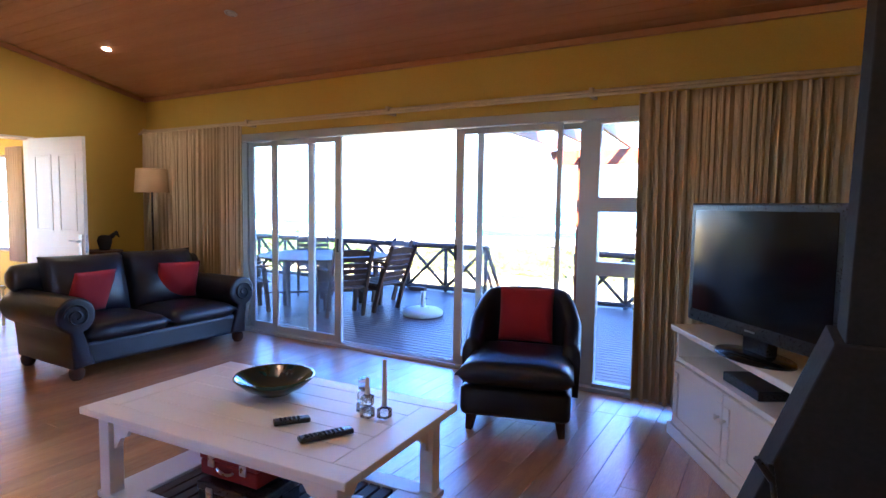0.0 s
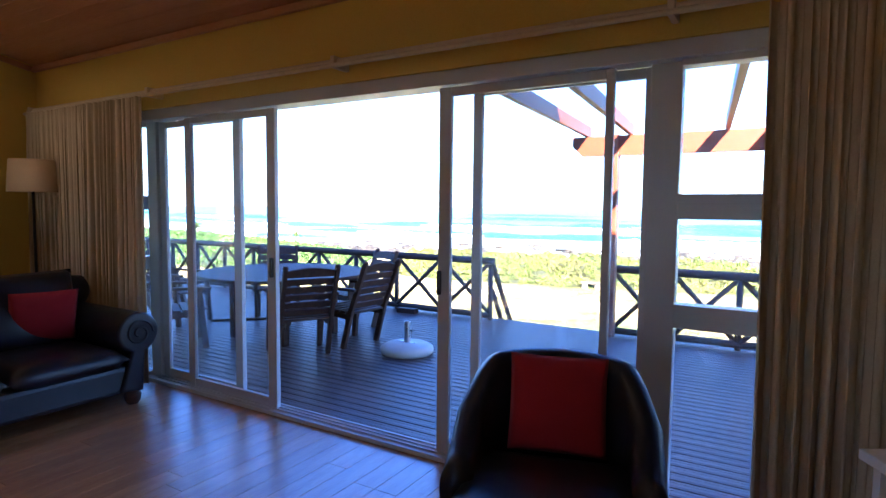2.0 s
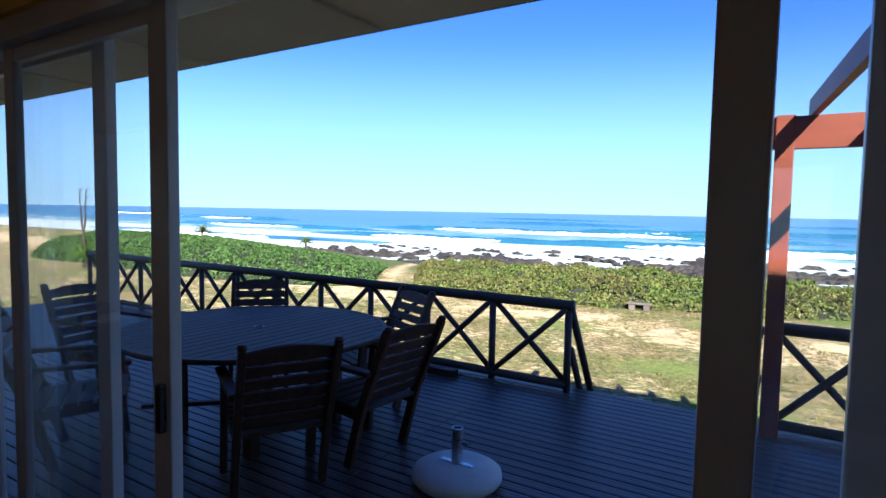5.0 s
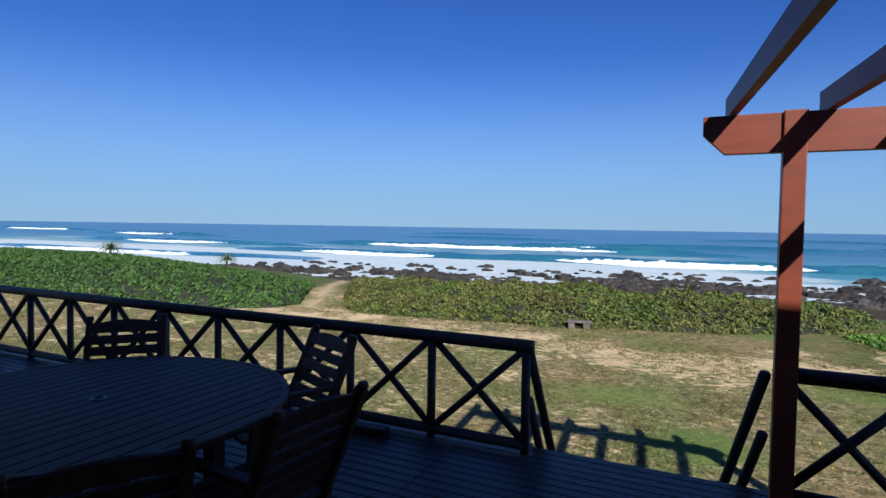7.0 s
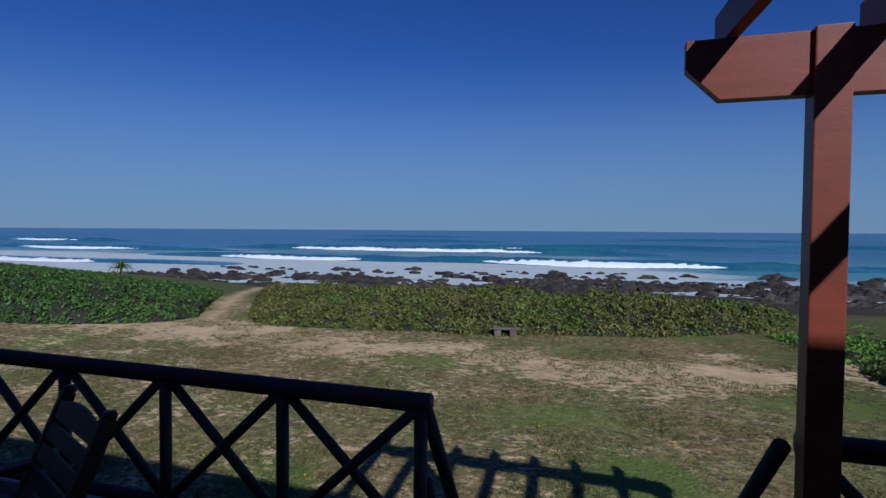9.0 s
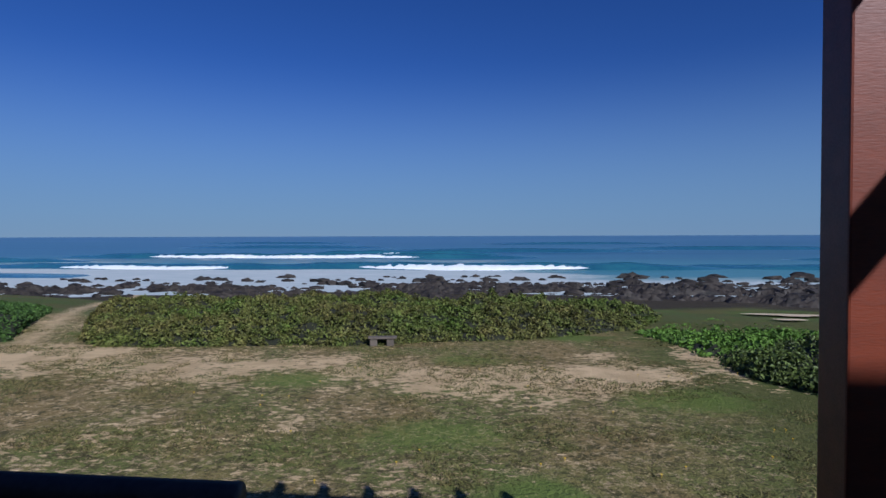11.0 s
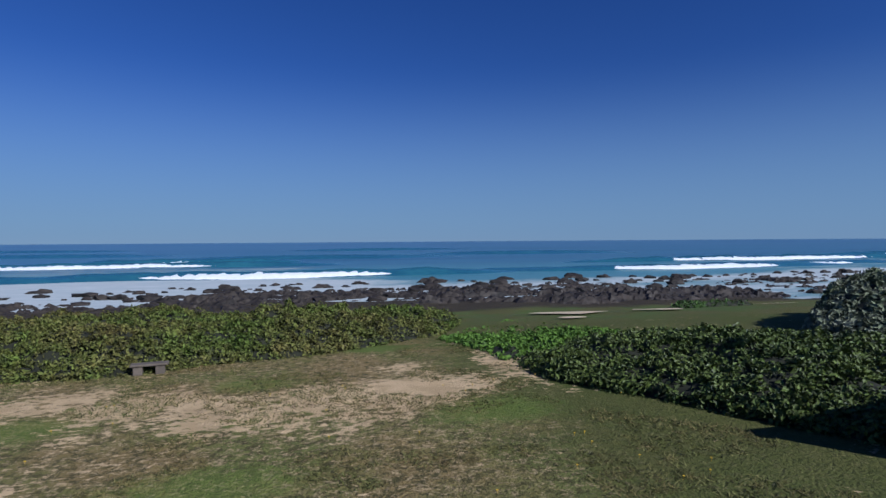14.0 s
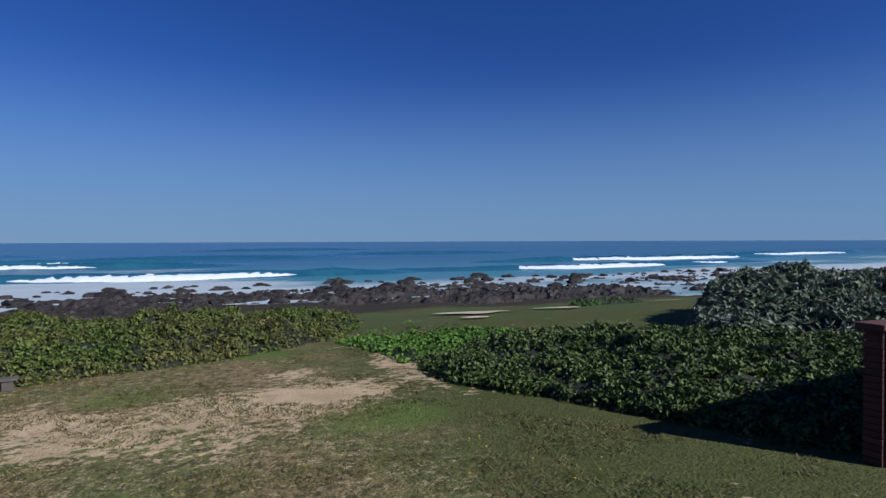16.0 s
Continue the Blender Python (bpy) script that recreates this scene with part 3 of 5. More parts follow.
# unseen opening added at the back so that sun brightens the living room
win = thing("window_2", pose(0, 0, 0), "white aluminium window added unseen in the back wall for daylight", "window", kind="structure")
for a in (-2.3,):
    bm = bmesh.new()
    span(bm, a, a + 0.05, BACK - 0.12, BACK - 0.06, 0.8, 2.3)
    span(bm, a + 0.85, a + 0.9, BACK - 0.12, BACK - 0.06, 0.8, 2.3)
    span(bm, a + 0.05, a + 0.85, BACK - 0.12, BACK - 0.06, 0.8, 0.85)
    span(bm, a + 0.05, a + 0.85, BACK - 0.12, BACK - 0.06, 2.25, 2.3)
    part("window_frame", bm, M_alu, win)

# the roof, and behind it an unseen upper wall and slab added to shade the deck
bm = bmesh.new()
span(bm, -13, 7, WALL_OUT, 5.47, 2.409, 2.42)
soffit = structure("soffit", bm, M_soffit, "cream boarded eaves soffit over the deck", "soffit")
for i in range(17):
    bm = bmesh.new()
    span(bm, -13 + i * 1.2, -12.96 + i * 1.2, WALL_OUT, 5.44, 2.399, 2.409)
    part("batten", bm, M_soffit, soffit)
bm = bmesh.new()
span(bm, -13, 7, 5.472, 5.5, 2.416, 2.6)
structure("fascia", bm, M_dark_wood, "dark wooden fascia board along the eaves", "fascia")
bm = bmesh.new()
extrude_shape(bm, [(5.52, 2.6), (4.3, 2.95), (4.3, 3.03), (5.52, 2.66)], lambda u, v, w: (-13 + w, u, v), 20)
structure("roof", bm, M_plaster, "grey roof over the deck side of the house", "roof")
bm = bmesh.new()
span(bm, -13, 7, 4.1, 4.3, 2.96, 4.24)
structure("upper_wall", bm, M_white_wall, "unseen plain upper wall added to shade the deck", "wall")
bm = bmesh.new()
span(bm, -13, 7, -3.6, 4.1, 4.45, 4.55)
structure("upper_roof", bm, M_plaster, "unseen grey flat roof added above the shading wall", "roof")

# ---- sliding doors and side lights ----
frame_set = thing("door_1", pose(-0.04, 0, 0), "white aluminium sliding door frame with side lights", "door frame", kind="structure")
bm = bmesh.new()
span(bm, -5.32, 0.17, 4.30, 4.46, 2.16, 2.24, 0.004)
part("head", bm, M_alu, frame_set)
bm = bmesh.new()
span(bm, -5.32, 0.17, 4.30, 4.46, 0.0, 0.03, 0.004)
for yy in (4.335, 4.375, 4.415):
    span(bm, -4.56, -0.68, yy, yy + 0.008, 0.03, 0.042)
part("sill", bm, M_alu, frame_set)
for a, b in ((-4.70, -4.57), (-0.675, -0.535), (-5.32, -5.26), (0.11, 0.17)):
    bm = bmesh.new()
    span(bm, a, b, 4.375 if a in (-4.70, -0.675) else 4.31, 4.455, 0.03, 2.16, 0.006)
    part("jamb", bm, M_alu, frame_set)
for a, b in ((-5.26, -4.70), (-0.535, 0.11)):
    for z0, z1 in ((0.03, 0.06), (0.935, 1.045), (1.44, 1.555), (2.13, 2.16)):
        bm = bmesh.new()
        span(bm, a, b, 4.335, 4.43, z0, z1, 0.004)
        part("transom", bm, M_alu, frame_set)
    for z0, z1 in ((0.06, 0.935), (1.045, 1.44), (1.555, 2.13)):
        bm = bmesh.new()
        span(bm, a, b, 4.385, 4.39, z0, z1)
        part("pane", bm, M_glass, frame_set).visible_shadow = False


def sliding_panel(x0, x1, y, wl, wr, handle_x, label):
    d = thing("sliding_door", pose(-0.04, 0, 0), label, "sliding door", "sliding door leaves")
    for a, b in ((x0, x0 + wl), (x1 - wr, x1)):
        bm = bmesh.new()
        span(bm, a, b, y - 0.018, y + 0.018, 0.042, 2.155, 0.005)
        part("stile", bm, M_alu, d)
    for z0, z1 in ((0.045, 0.11), (2.105, 2.155)):
        bm = bmesh.new()
        span(bm, x0 + wl, x1 - wr, y - 0.016, y + 0.016, z0, z1, 0.005)
        part("rail", bm, M_alu, d)
    bm = bmesh.new()
    span(bm, x0 + wl - 0.005, x1 - wr + 0.005, y - 0.003, y + 0.003, 0.1, 2.11)
    part("pane", bm, M_glass, d).visible_shadow = False
    if handle_x:
        bm = bmesh.new()
        span(bm, handle_x - 0.012, handle_x + 0.012, y - 0.04, y - 0.018, 0.98, 1.12, 0.006)
        part("handle", bm, M_black, d, "small black pull handle")


sliding_panel(-4.57, -3.575, 4.42, 0.075, 0.08, None, "closed white aluminium sliding door leaf with clear glass")
sliding_panel(-4.14, -3.145, 4.355, 0.075, 0.085, -3.175, "white aluminium sliding door leaf pushed open")
sliding_panel(-1.815, -0.835, 4.355, 0.078, 0.04, -1.8, "white aluminium sliding door leaf pushed open beside the armchair")
sliding_panel(-1.63, -0.675, 4.42, 0.055, 0.03, None, "closed white aluminium sliding door leaf with clear glass")

# ---- doorway to the next room ----
jam = thing("door_2", pose(0, 0, 0), "white painted door lining in the yellow wall", "door frame", kind="structure")
for y0, y1, z0, z1 in ((2.05, 2.09, 0, 2.15), (2.95, 2.99, 0, 2.15), (2.09, 2.95, 2.12, 2.15)):
    bm = bmesh.new()
    span(bm, X0 - 0.012, X1 + 0.012, y0, y1, z0, z1, 0.004)
    part("lining", bm, M_white, jam)
leaf = thing("door_leaf", pose(FLOOR_L + 0.025, 2.935, 0, 0, 0, 9.5), "white painted panelled door standing open into the room", "door")
bm = bmesh.new()
span(bm, 0, 0.82, -0.02, 0.02, 0.01, 2.13, 0.004)
part("door_slab", bm, M_white, leaf)
for a, b in ((0.1, 0.36), (0.46, 0.72)):
    for z0, z1 in ((0.2, 0.9), (1.15, 1.95)):
        bm = bmesh.new()
        for sx0, sx1, sz0, sz1 in ((a, b, z0, z0 + 0.02), (a, b, z1 - 0.02, z1), (a, a + 0.02, z0 + 0.02, z1 - 0.02), (b - 0.02, b, z0 + 0.02, z1 - 0.02)):
            span(bm, sx0, sx1, -0.026, -0.0205, sz0, sz1, 0.002)
        part("panel_moulding", bm, M_white, leaf)
bm = bmesh.new()
span(bm, 0.735, 0.785, -0.028, -0.0205, 0.9, 1.12, 0.003)
pole(bm, (0.76, -0.028, 1.05), (0.76, -0.07, 1.05), 0.011)
pole(bm, (0.765, -0.065, 1.05), (0.65, -0.065, 1.055), 0.01, 0.007)
part("door_handle", bm, M_metal, leaf, "brass coloured lever handle on a plate")
bm = bmesh.new()
span(bm, 0.8195, 0.8225, -0.012, 0.012, 0.93, 1.12)
part("lock_plate", bm, M_metal, leaf)


# ---- curtains, rod ----
def curtain(x0, x1, z0, z1, y, folds, seed, label, tie=0.0):
    def wave(u, v):
        w = 0.034 + 0.014 * math.sin(u * 9 + seed) + 0.01 * math.sin(u * 31 + seed)
        ph = u * folds * math.tau + 3.0 * math.sin(u * 11 + seed) + 1.7 * math.sin(u * 29 + 2 * seed) + 0.25 * math.sin(v * 3 + u * 20)
        amp = w * (0.55 + 0.45 * v)
        return amp * (math.sin(ph) + 0.28 * math.sin(2 * ph + seed))
    bm = bmesh.new()
    nu, nv = folds * 12, 22
    rows = []
    for j in range(nv + 1):
        v = j / nv
        row = []
        for i in range(nu + 1):
            u = i / nu
            x = x0 + (x1 - x0) * u + tie * v * (u - 0.5) * -1
            x += 0.012 * math.sin(u * folds * math.tau * 2 + seed) * (0.4 + 0.6 * v)
            zb = z0 + 0.03 * math.sin(u * 7 + seed) * 0.5
            row.append(bm.verts.new((x, y + wave(u, v), z1 + (zb - z1) * v)))
        rows.append(row)
    for j in range(nv):
        for i in range(nu):
            bm.faces.new((rows[j][i], rows[j + 1][i], rows[j + 1][i + 1], rows[j][i + 1]))
    ob = mesh_object("curtain", bm, M_curtain, True)
    s = ob.modifiers.new("thickness", "SOLIDIFY")
    s.thickness = 0.004
    return tagged(ob, label, "curtain", "curtains at the sliding doors")


curtain(-0.24, 1.12, 0.05, 2.29, 4.13, 25, 1.0, "long cream pleated curtain drawn aside, hanging to the floor", 0.05)
curtain(-6.18, -4.42, 0.05, 2.31, 4.13, 30, 2.0, "long cream pleated curtain gathered beside the sofa", 0.05)
rod = thing("curtain_rail", pose(0, 0, 0), "cream double curtain rail fixed along the yellow wall", "curtain rail")
for z, y in ((2.345, 4.18), (2.315, 4.15)):
    bm = bmesh.new()
    pole(bm, (-6.3, y, z), (1.25, y, z), 0.014)
    part("rail", bm, M_trim, rod)
for x in (-6.2, -4.35, -2.48, -0.6, 1.15):
    bm = bmesh.new()
    span(bm, x - 0.015, x + 0.015, 4.14, 4.28, 2.3, 2.37, 0.004)
    part("bracket", bm, M_trim, rod)
bm = bmesh.new()
nu = 60
for i in range(nu):
    u = i / nu
    x = -9.95 + 0.45 * u
    a = bm.verts.new((x, 4.2 + 0.03 * math.sin(u * 40), 0.5))
    b = bm.verts.new((x, 4.2 + 0.03 * math.sin(u * 40), 2.3))
    if i:
        bm.faces.new((pa, a, b, pb))
    pa, pb = a, b
ob = mesh_object("curtain", bm, M_curtain, True)
ob.modifiers.new("thickness", "SOLIDIFY").thickness = 0.004
tagged(ob, "pale curtain hanging beside the window of the next room", "curtain")


# ---- seating ----
def sofa():
    """Two-seater facing +x; y runs along it."""
    s = thing("sofa", pose(-5.2, 3.11, 0, 0, 0, 0), "dark leather two-seat sofa with rolled arms", "sofa")
    L = 0.93
    bm = bmesh.new()
    span(bm, 0.12, 0.98, -L + 0.16, L - 0.16, 0.1, 0.3, 0.03)
    part("base", bm, M_leather, s)
    bm = bmesh.new()
    m = pose(0.13, 0, 0.5, 0, -10, 0)
    box(bm, (0, 0, 0), (0.2, 2 * L - 0.3, 0.74), m, 0.095, 6)
    part("back_frame", bm, M_leather, s, smooth=True)
    bm = bmesh.new()
    prof = [(0, -0.93), (0.07, -0.925), (0.115, -0.89), (0.128, -0.8), (0.132, -0.4), (0.125, -0.02), (0.125, 0.02), (0.132, 0.4), (0.128, 0.8), (0.115, 0.89), (0.07, 0.925), (0, 0.93)]
    lathe(bm, prof, 24)
    bmesh.ops.transform(bm, matrix=pose(0.1, 0, 0.78, 90, 0, 0), verts=bm.verts)
    bmesh.ops.recalc_face_normals(bm, faces=bm.faces)
    part("back_roll", bm, M_leather, s, smooth=True)
    for k in (-1, 1):
        bm = bmesh.new()
        soft_pad(bm, (0.8, 0.74, 0.2), pose(0.64, k * 0.375, 0.36), 0.12, 16, k)
        part("seat_cushion", bm, M_leather, s, smooth=True)
        bm = bmesh.new()
        soft_pad(bm, (0.6, 0.76, 0.34), pose(0.3, k * 0.375, 0.68, 0, -104, 0), 0.34, 16, k + 5)
        part("back_cushion", bm, M_leather, s, smooth=True)
        # rolled arm: a scroll over an upright panel
        y0 = k * (L - 0.13)
        pts = []
        for i in range(25):
            a = radians(-70 + i * (320 / 24))
            pts.append((y0 + k * (0.03 + 0.155 * math.cos(a)), 0.54 + 0.15 * math.sin(a)))
        pts.append((y0 - k * 0.11, 0.12))
        pts.append((y0 + k * 0.06, 0.1))
        pts.append((y0 + k * 0.07, 0.3))
        bm = bmesh.new()
        extrude_shape(bm, pts, lambda u, v, w: (0.06 + w, u, v), 0.95, 0.025)
        part("armrest", bm, M_leather, s, smooth=True)
        bm = bmesh.new()
        pts = []
        for i in range(40):
            a = i * 0.28
            r = 0.105 - 0.0022 * i
            pts.append(Vector((1.02, y0 + k * (0.03 + r * math.cos(a)), 0.535 + r * math.sin(a))))
        tube(bm, pts, 0.008, 6)
        part("piping", bm, M_leather, s, smooth=True)
        for x in (0.14, 0.94):
            bm = bmesh.new()
            lathe(bm, [(0, 0), (0.035, 0), (0.055, 0.03), (0.06, 0.07), (0.045, 0.105), (0, 0.105)], 16, (x, k * (L - 0.12), 0))
            part("foot", bm, M_dark_wood, s, smooth=True)
    return s


sofa()


def red_cushion(m, label, s=0.42, t=0.15):
    bm = bmesh.new()
    soft_pad(bm, (s, s, t), Matrix(), 0.55, 18, 3)
    ob = mesh_object("cushion", bm, M_red, True)
    ob.matrix_basis = m
    return tagged(ob, label, "cushion", "red scatter cushions")


red_cushion(pose(-4.62, 2.62, 0.66, 0, -68, 12), "square red scatter cushion leaning on the sofa back")
red_cushion(pose(-4.72, 3.55, 0.66, 0, -70, -14), "square red scatter cushion leaning beside the sofa arm")


def armchair(m):
    """Tub chair facing -y, its middle at the origin."""
    s = thing("armchair", m, "black leather tub armchair on tapered wooden legs", "armchair")
    bm = bmesh.new()
    box(bm, (0, -0.06, 0.215), (0.71, 0.78, 0.2), None, 0.05, 4)
    part("base", bm, M_leather, s, smooth=True)
    bm = bmesh.new()
    soft_pad(bm, (0.75, 0.76, 0.2), pose(0, -0.15, 0.4), 0.14, 16, 2)
    part("seat_cushion", bm, M_leather, s, smooth=True)
    # the back wraps round from arm to arm and rises behind
    bm = bmesh.new()
    nT, rings = 40, []
    for i in range(nT + 1):
        t = i / nT * 2 - 1
        a = t * radians(100)
        fx, fy = math.sin(a), math.cos(a)
        ext = max(0.0, abs(t) - 0.78) / 0.22
        cx, cy = 0.345 * fx, 0.02 + 0.37 * fy - 0.1 * ext
        cx = math.copysign(0.34, cx) if abs(t) > 0.72 else cx
        top = 0.86 - 0.27 * sstep(np.array(abs(t)), 0.42, 1.0) - 0.05 * ext
        lean = 0.05 * (1 - abs(t))
        half = 0.06
        ring = []
        for u, z in ((-1, 0.2), (-1.0, 0.45), (-0.95, top - 0.06), (-0.6, top - 0.012), (0, top), (0.6, top - 0.012), (1, top - 0.06), (1.05, 0.45), (0.9, 0.2)):
            o = u * half + lean * (z - 0.2)
            ring.append(bm.verts.new((cx + fx * o, cy + fy * o, z)))
        rings.append(ring)
    for p, q in zip(rings, rings[1:]):
        for i in range(9):
            j = (i + 1) % 9
            bm.faces.new((p[i], q[i], q[j], p[j]))
    bm.faces.new(rings[0])
    bm.faces.new(rings[-1][::-1])
    bmesh.ops.recalc_face_normals(bm, faces=bm.faces)
    part("backrest", bm, M_leather, s, smooth=True)
    for x in (-1, 1):
        for y in (-0.36, 0.29):
            bm = bmesh.new()
            pole(bm, (x * 0.285, y, 0.13), (x * 0.3, y * 1.03, 0.0), 0.046, 0.028, 4)
            part("leg", bm, M_dark_wood, s)
    return s


CHAIR = pose(-0.86, 3.56, 0, 0, 0, 16)
armchair(CHAIR)
red_cushion(CHAIR @ pose(0, 0.215, 0.675, 78, 0, 0), "square red scatter cushion propped on the armchair", 0.4, 0.13)

# ---- coffee table and what is on it ----
TABLE = pose(-1.295, 1.645, 0, 0, 0, 3.2)
tab = thing("coffee_table", TABLE, "white painted wooden coffee table with a low shelf", "table")
TW, TD, TZ = 1.46, 0.86, 0.555
for i in range(5):
    bm = bmesh.new()
    y0 = -TD / 2 + 0.1 + i * (TD - 0.2) / 5
    span(bm, -TW / 2 + 0.13, TW / 2 - 0.13, y0 + 0.0015, y0 + (TD - 0.2) / 5 - 0.0015, TZ - 0.03, TZ - 0.001, 0.003)
    part("plank", bm, M_white, tab)
for x0, x1, y0, y1 in ((-TW / 2, TW / 2, -TD / 2, -TD / 2 + 0.099), (-TW / 2, TW / 2, TD / 2 - 0.099, TD / 2), (-TW / 2, -TW / 2 + 0.128, -TD / 2 + 0.1, TD / 2 - 0.1), (TW / 2 - 0.128, TW / 2, -TD / 2 + 0.1, TD / 2 - 0.1)):
    bm = bmesh.new()
    span(bm, x0, x1, y0, y1, TZ - 0.032, TZ, 0.005)
    part("top_border", bm, M_white, tab)
for sx in (-1, 1):
    for sy in (-1, 1):
        bm = bmesh.new()
        span(bm, sx * 0.63 - 0.035, sx * 0.63 + 0.035, sy * 0.35 - 0.035, sy * 0.35 + 0.035, 0, TZ - 0.032, 0.005)
        part("leg", bm, M_white, tab)
    bm = bmesh.new()
    span(bm, sx * 0.63 - 0.012, sx * 0.63 + 0.012, -0.315, 0.315, TZ - 0.11, TZ - 0.032, 0.003)
    for sy in (-1, 1):
        extrude_shape(bm, [(sy * 0.315, TZ - 0.11), (sy * 0.23, TZ - 0.11), (sy * 0.25, TZ - 0.135), (sy * 0.285, TZ - 0.15), (sy * 0.3, TZ - 0.19), (sy * 0.315, TZ - 0.2)], lambda u, v, w: (sx * 0.63 - 0.01 + w, u, v), 0.02)
    part("side_apron", bm, M_white, tab)
for sy in (-1, 1):
    bm = bmesh.new()
    span(bm, -0.595, 0.595, sy * 0.35 - 0.012, sy * 0.35 + 0.012, TZ - 0.09, TZ - 0.032, 0.003)
    for sx in (-1, 1):
        extrude_shape(bm, [(sx * 0.595, TZ - 0.09), (sx * 0.49, TZ - 0.09), (sx * 0.51, TZ - 0.12), (sx * 0.55, TZ - 0.135), (sx * 0.575, TZ - 0.18), (sx * 0.595, TZ - 0.19)], lambda u, v, w: (u, sy * 0.35 - 0.01 + w, v), 0.02)
    part("apron", bm, M_white, tab)
bm = bmesh.new()
span(bm, -0.69, 0.69, -0.385, -0.28, 0.13, 0.16, 0.004)
span(bm, -0.69, 0.69, 0.28, 0.385, 0.13, 0.16, 0.004)
span(bm, -0.69, -0.5, -0.28, 0.28, 0.13, 0.158, 0.003)
span(bm, 0.5, 0.69, -0.28, 0.28, 0.13, 0.158, 0.003)
part("shelf", bm, M_white, tab)
for i in range(14):
    x = -0.49 + i * 0.07
    bm = bmesh.new()
    span(bm, x, x + 0.055, -0.28, 0.28, 0.132, 0.15, 0.002)
    part("shelf_slat", bm, M_dark_wood, tab)

bowl = mesh_object("bowl", lathe(bmesh.new(), [(0, 0.018), (0.07, 0.02), (0.13, 0.045), (0.18, 0.085), (0.19, 0.09), (0.193, 0.083), (0.14, 0.035), (0.08, 0.008), (0.075, 0.0), (0, 0.0)], 40), M_glaze, True)
bowl.matrix_basis = pose(-1.415, 1.775, 0.556)
tagged(bowl, "wide shallow dark green glazed bowl on the coffee table", "bowl")


def remote(m, long, label):
    r = thing("remote_control", m, label, "remote control")
    bm = bmesh.new()
    box(bm, (0, 0, 0.011), (0.046, long, 0.02), None, 0.008, 3)
    part("body", bm, M_black, r, smooth=True)
    bm = bmesh.new()
    for i in range(int(long / 0.02) - 2):
        for j in (-1, 0, 1):
            box(bm, (j * 0.012, -long / 2 + 0.03 + i * 0.018, 0.0218), (0.007, 0.009, 0.003), None)
    part("buttons", bm, M_plaster, r)


remote(pose(-1.065, 1.54, 0.556, 0, 0, -38), 0.15, "small black remote control on the coffee table")
remote(pose(-0.845, 1.505, 0.556, 0, 0, -28), 0.22, "long black remote control on the coffee table")
for x, y, lv, lab in ((-0.895, 1.805, 3, "tall"), (-0.84, 1.76, 2, "middle"), (-0.775, 1.795, 1, "short")):
    c = thing("candle_holder", pose(x, y, 0.556), "stacked clear crystal %s candle holder" % lab, "candle holder", "crystal candle holders")
    bm = bmesh.new()
    for i in range(lv):
        z = i * 0.052
        box(bm, (0, 0, z + 0.022), (0.05, 0.05, 0.044), pose(0, 0, 0, 0, 0, 20 * i), 0.008, 2)
        lathe(bm, [(0, z + 0.044), (0.014, z + 0.044), (0.014, z + 0.052), (0, z + 0.052)], 12)
    part("crystal", bm, M_crystal, c)
for x, y, z, h in ((-0.84, 1.76, 0.66, 0.07), (-0.775, 1.795, 0.609, 0.2)):
    bm = bmesh.new()
    lathe(bm, [(0, 0), (0.012, 0), (0.009, h), (0, h + 0.004)], 14)
    c = mesh_object("candle", bm, M_wax, True)
    c.matrix_basis = pose(x, y, z)
    tagged(c, "slim ivory candle standing in a crystal holder", "candle")


def case(m, w, d, h, material, label):
    c = thing("case", m, label, "case")
    bm = bmesh.new()
    box(bm, (0, 0, h * 0.35), (w, d, h * 0.68), None, 0.012, 3)
    part("body", bm, material, c)
    bm = bmesh.new()
    box(bm, (0, 0, h * 0.85), (w + 0.006, d + 0.006, h * 0.3), None, 0.012, 3)
    part("lid", bm, material, c)
    for x in (-w * 0.28, w * 0.28):
        bm = bmesh.new()
        box(bm, (x, -d / 2 - 0.006, h * 0.7), (0.035, 0.008, 0.045), None, 0.003)
        part("latch", bm, M_metal, c, "small steel latch")
    bm = bmesh.new()
    tube(bm, [Vector((0.05 * math.cos(radians(196 + i * 14)), -d / 2 - 0.016, h * 0.62 + 0.025 * math.sin(radians(196 + i * 14)))) for i in range(11)], 0.006, 6)
    part("handle", bm, M_metal, c)


case(TABLE @ pose(0.02, -0.16, 0.16), 0.36, 0.24, 0.13, M_black, "small black carrying case on the table's shelf")
case(TABLE @ pose(-0.02, -0.13, 0.296), 0.33, 0.22, 0.1, M_case_red, "small red carrying case lying on the black one")
bm = bmesh.new()
for i in range(6):
    box(bm, (0.01 * (i % 2), 0, 0.004 + i * 0.006), (0.22, 0.29, 0.005), pose(0, 0, 0, 0, 0, i * 3))
ob = mesh_object("magazine_stack", bm, M_white)
ob.matrix_basis = TABLE @ pose(0.36, -0.08, 0.16)
tagged(ob, "pile of pale magazines on the table's shelf", "magazines")

# ---- television on its cabinet ----
CAB = pose(0.46, 3.16, 0, 0, 0, -60)  # front edge runs along local x, the room lies at -y
cab = thing("tv_cabinet", CAB, "white painted corner television cabinet with two doors", "cabinet")
CL = 1.36
bm = bmesh.new()
span(bm, -CL / 2 - 0.03, CL / 2 + 0.03, -0.02, 0.5, 0.69, 0.725, 0.006)
part("top", bm, M_white, cab)
for x in (-CL / 2, CL / 2 - 0.03):
    bm = bmesh.new()
    span(bm, x, x + 0.03, 0.01, 0.48, 0.08, 0.69)
    part("side", bm, M_white, cab)
bm = bmesh.new()
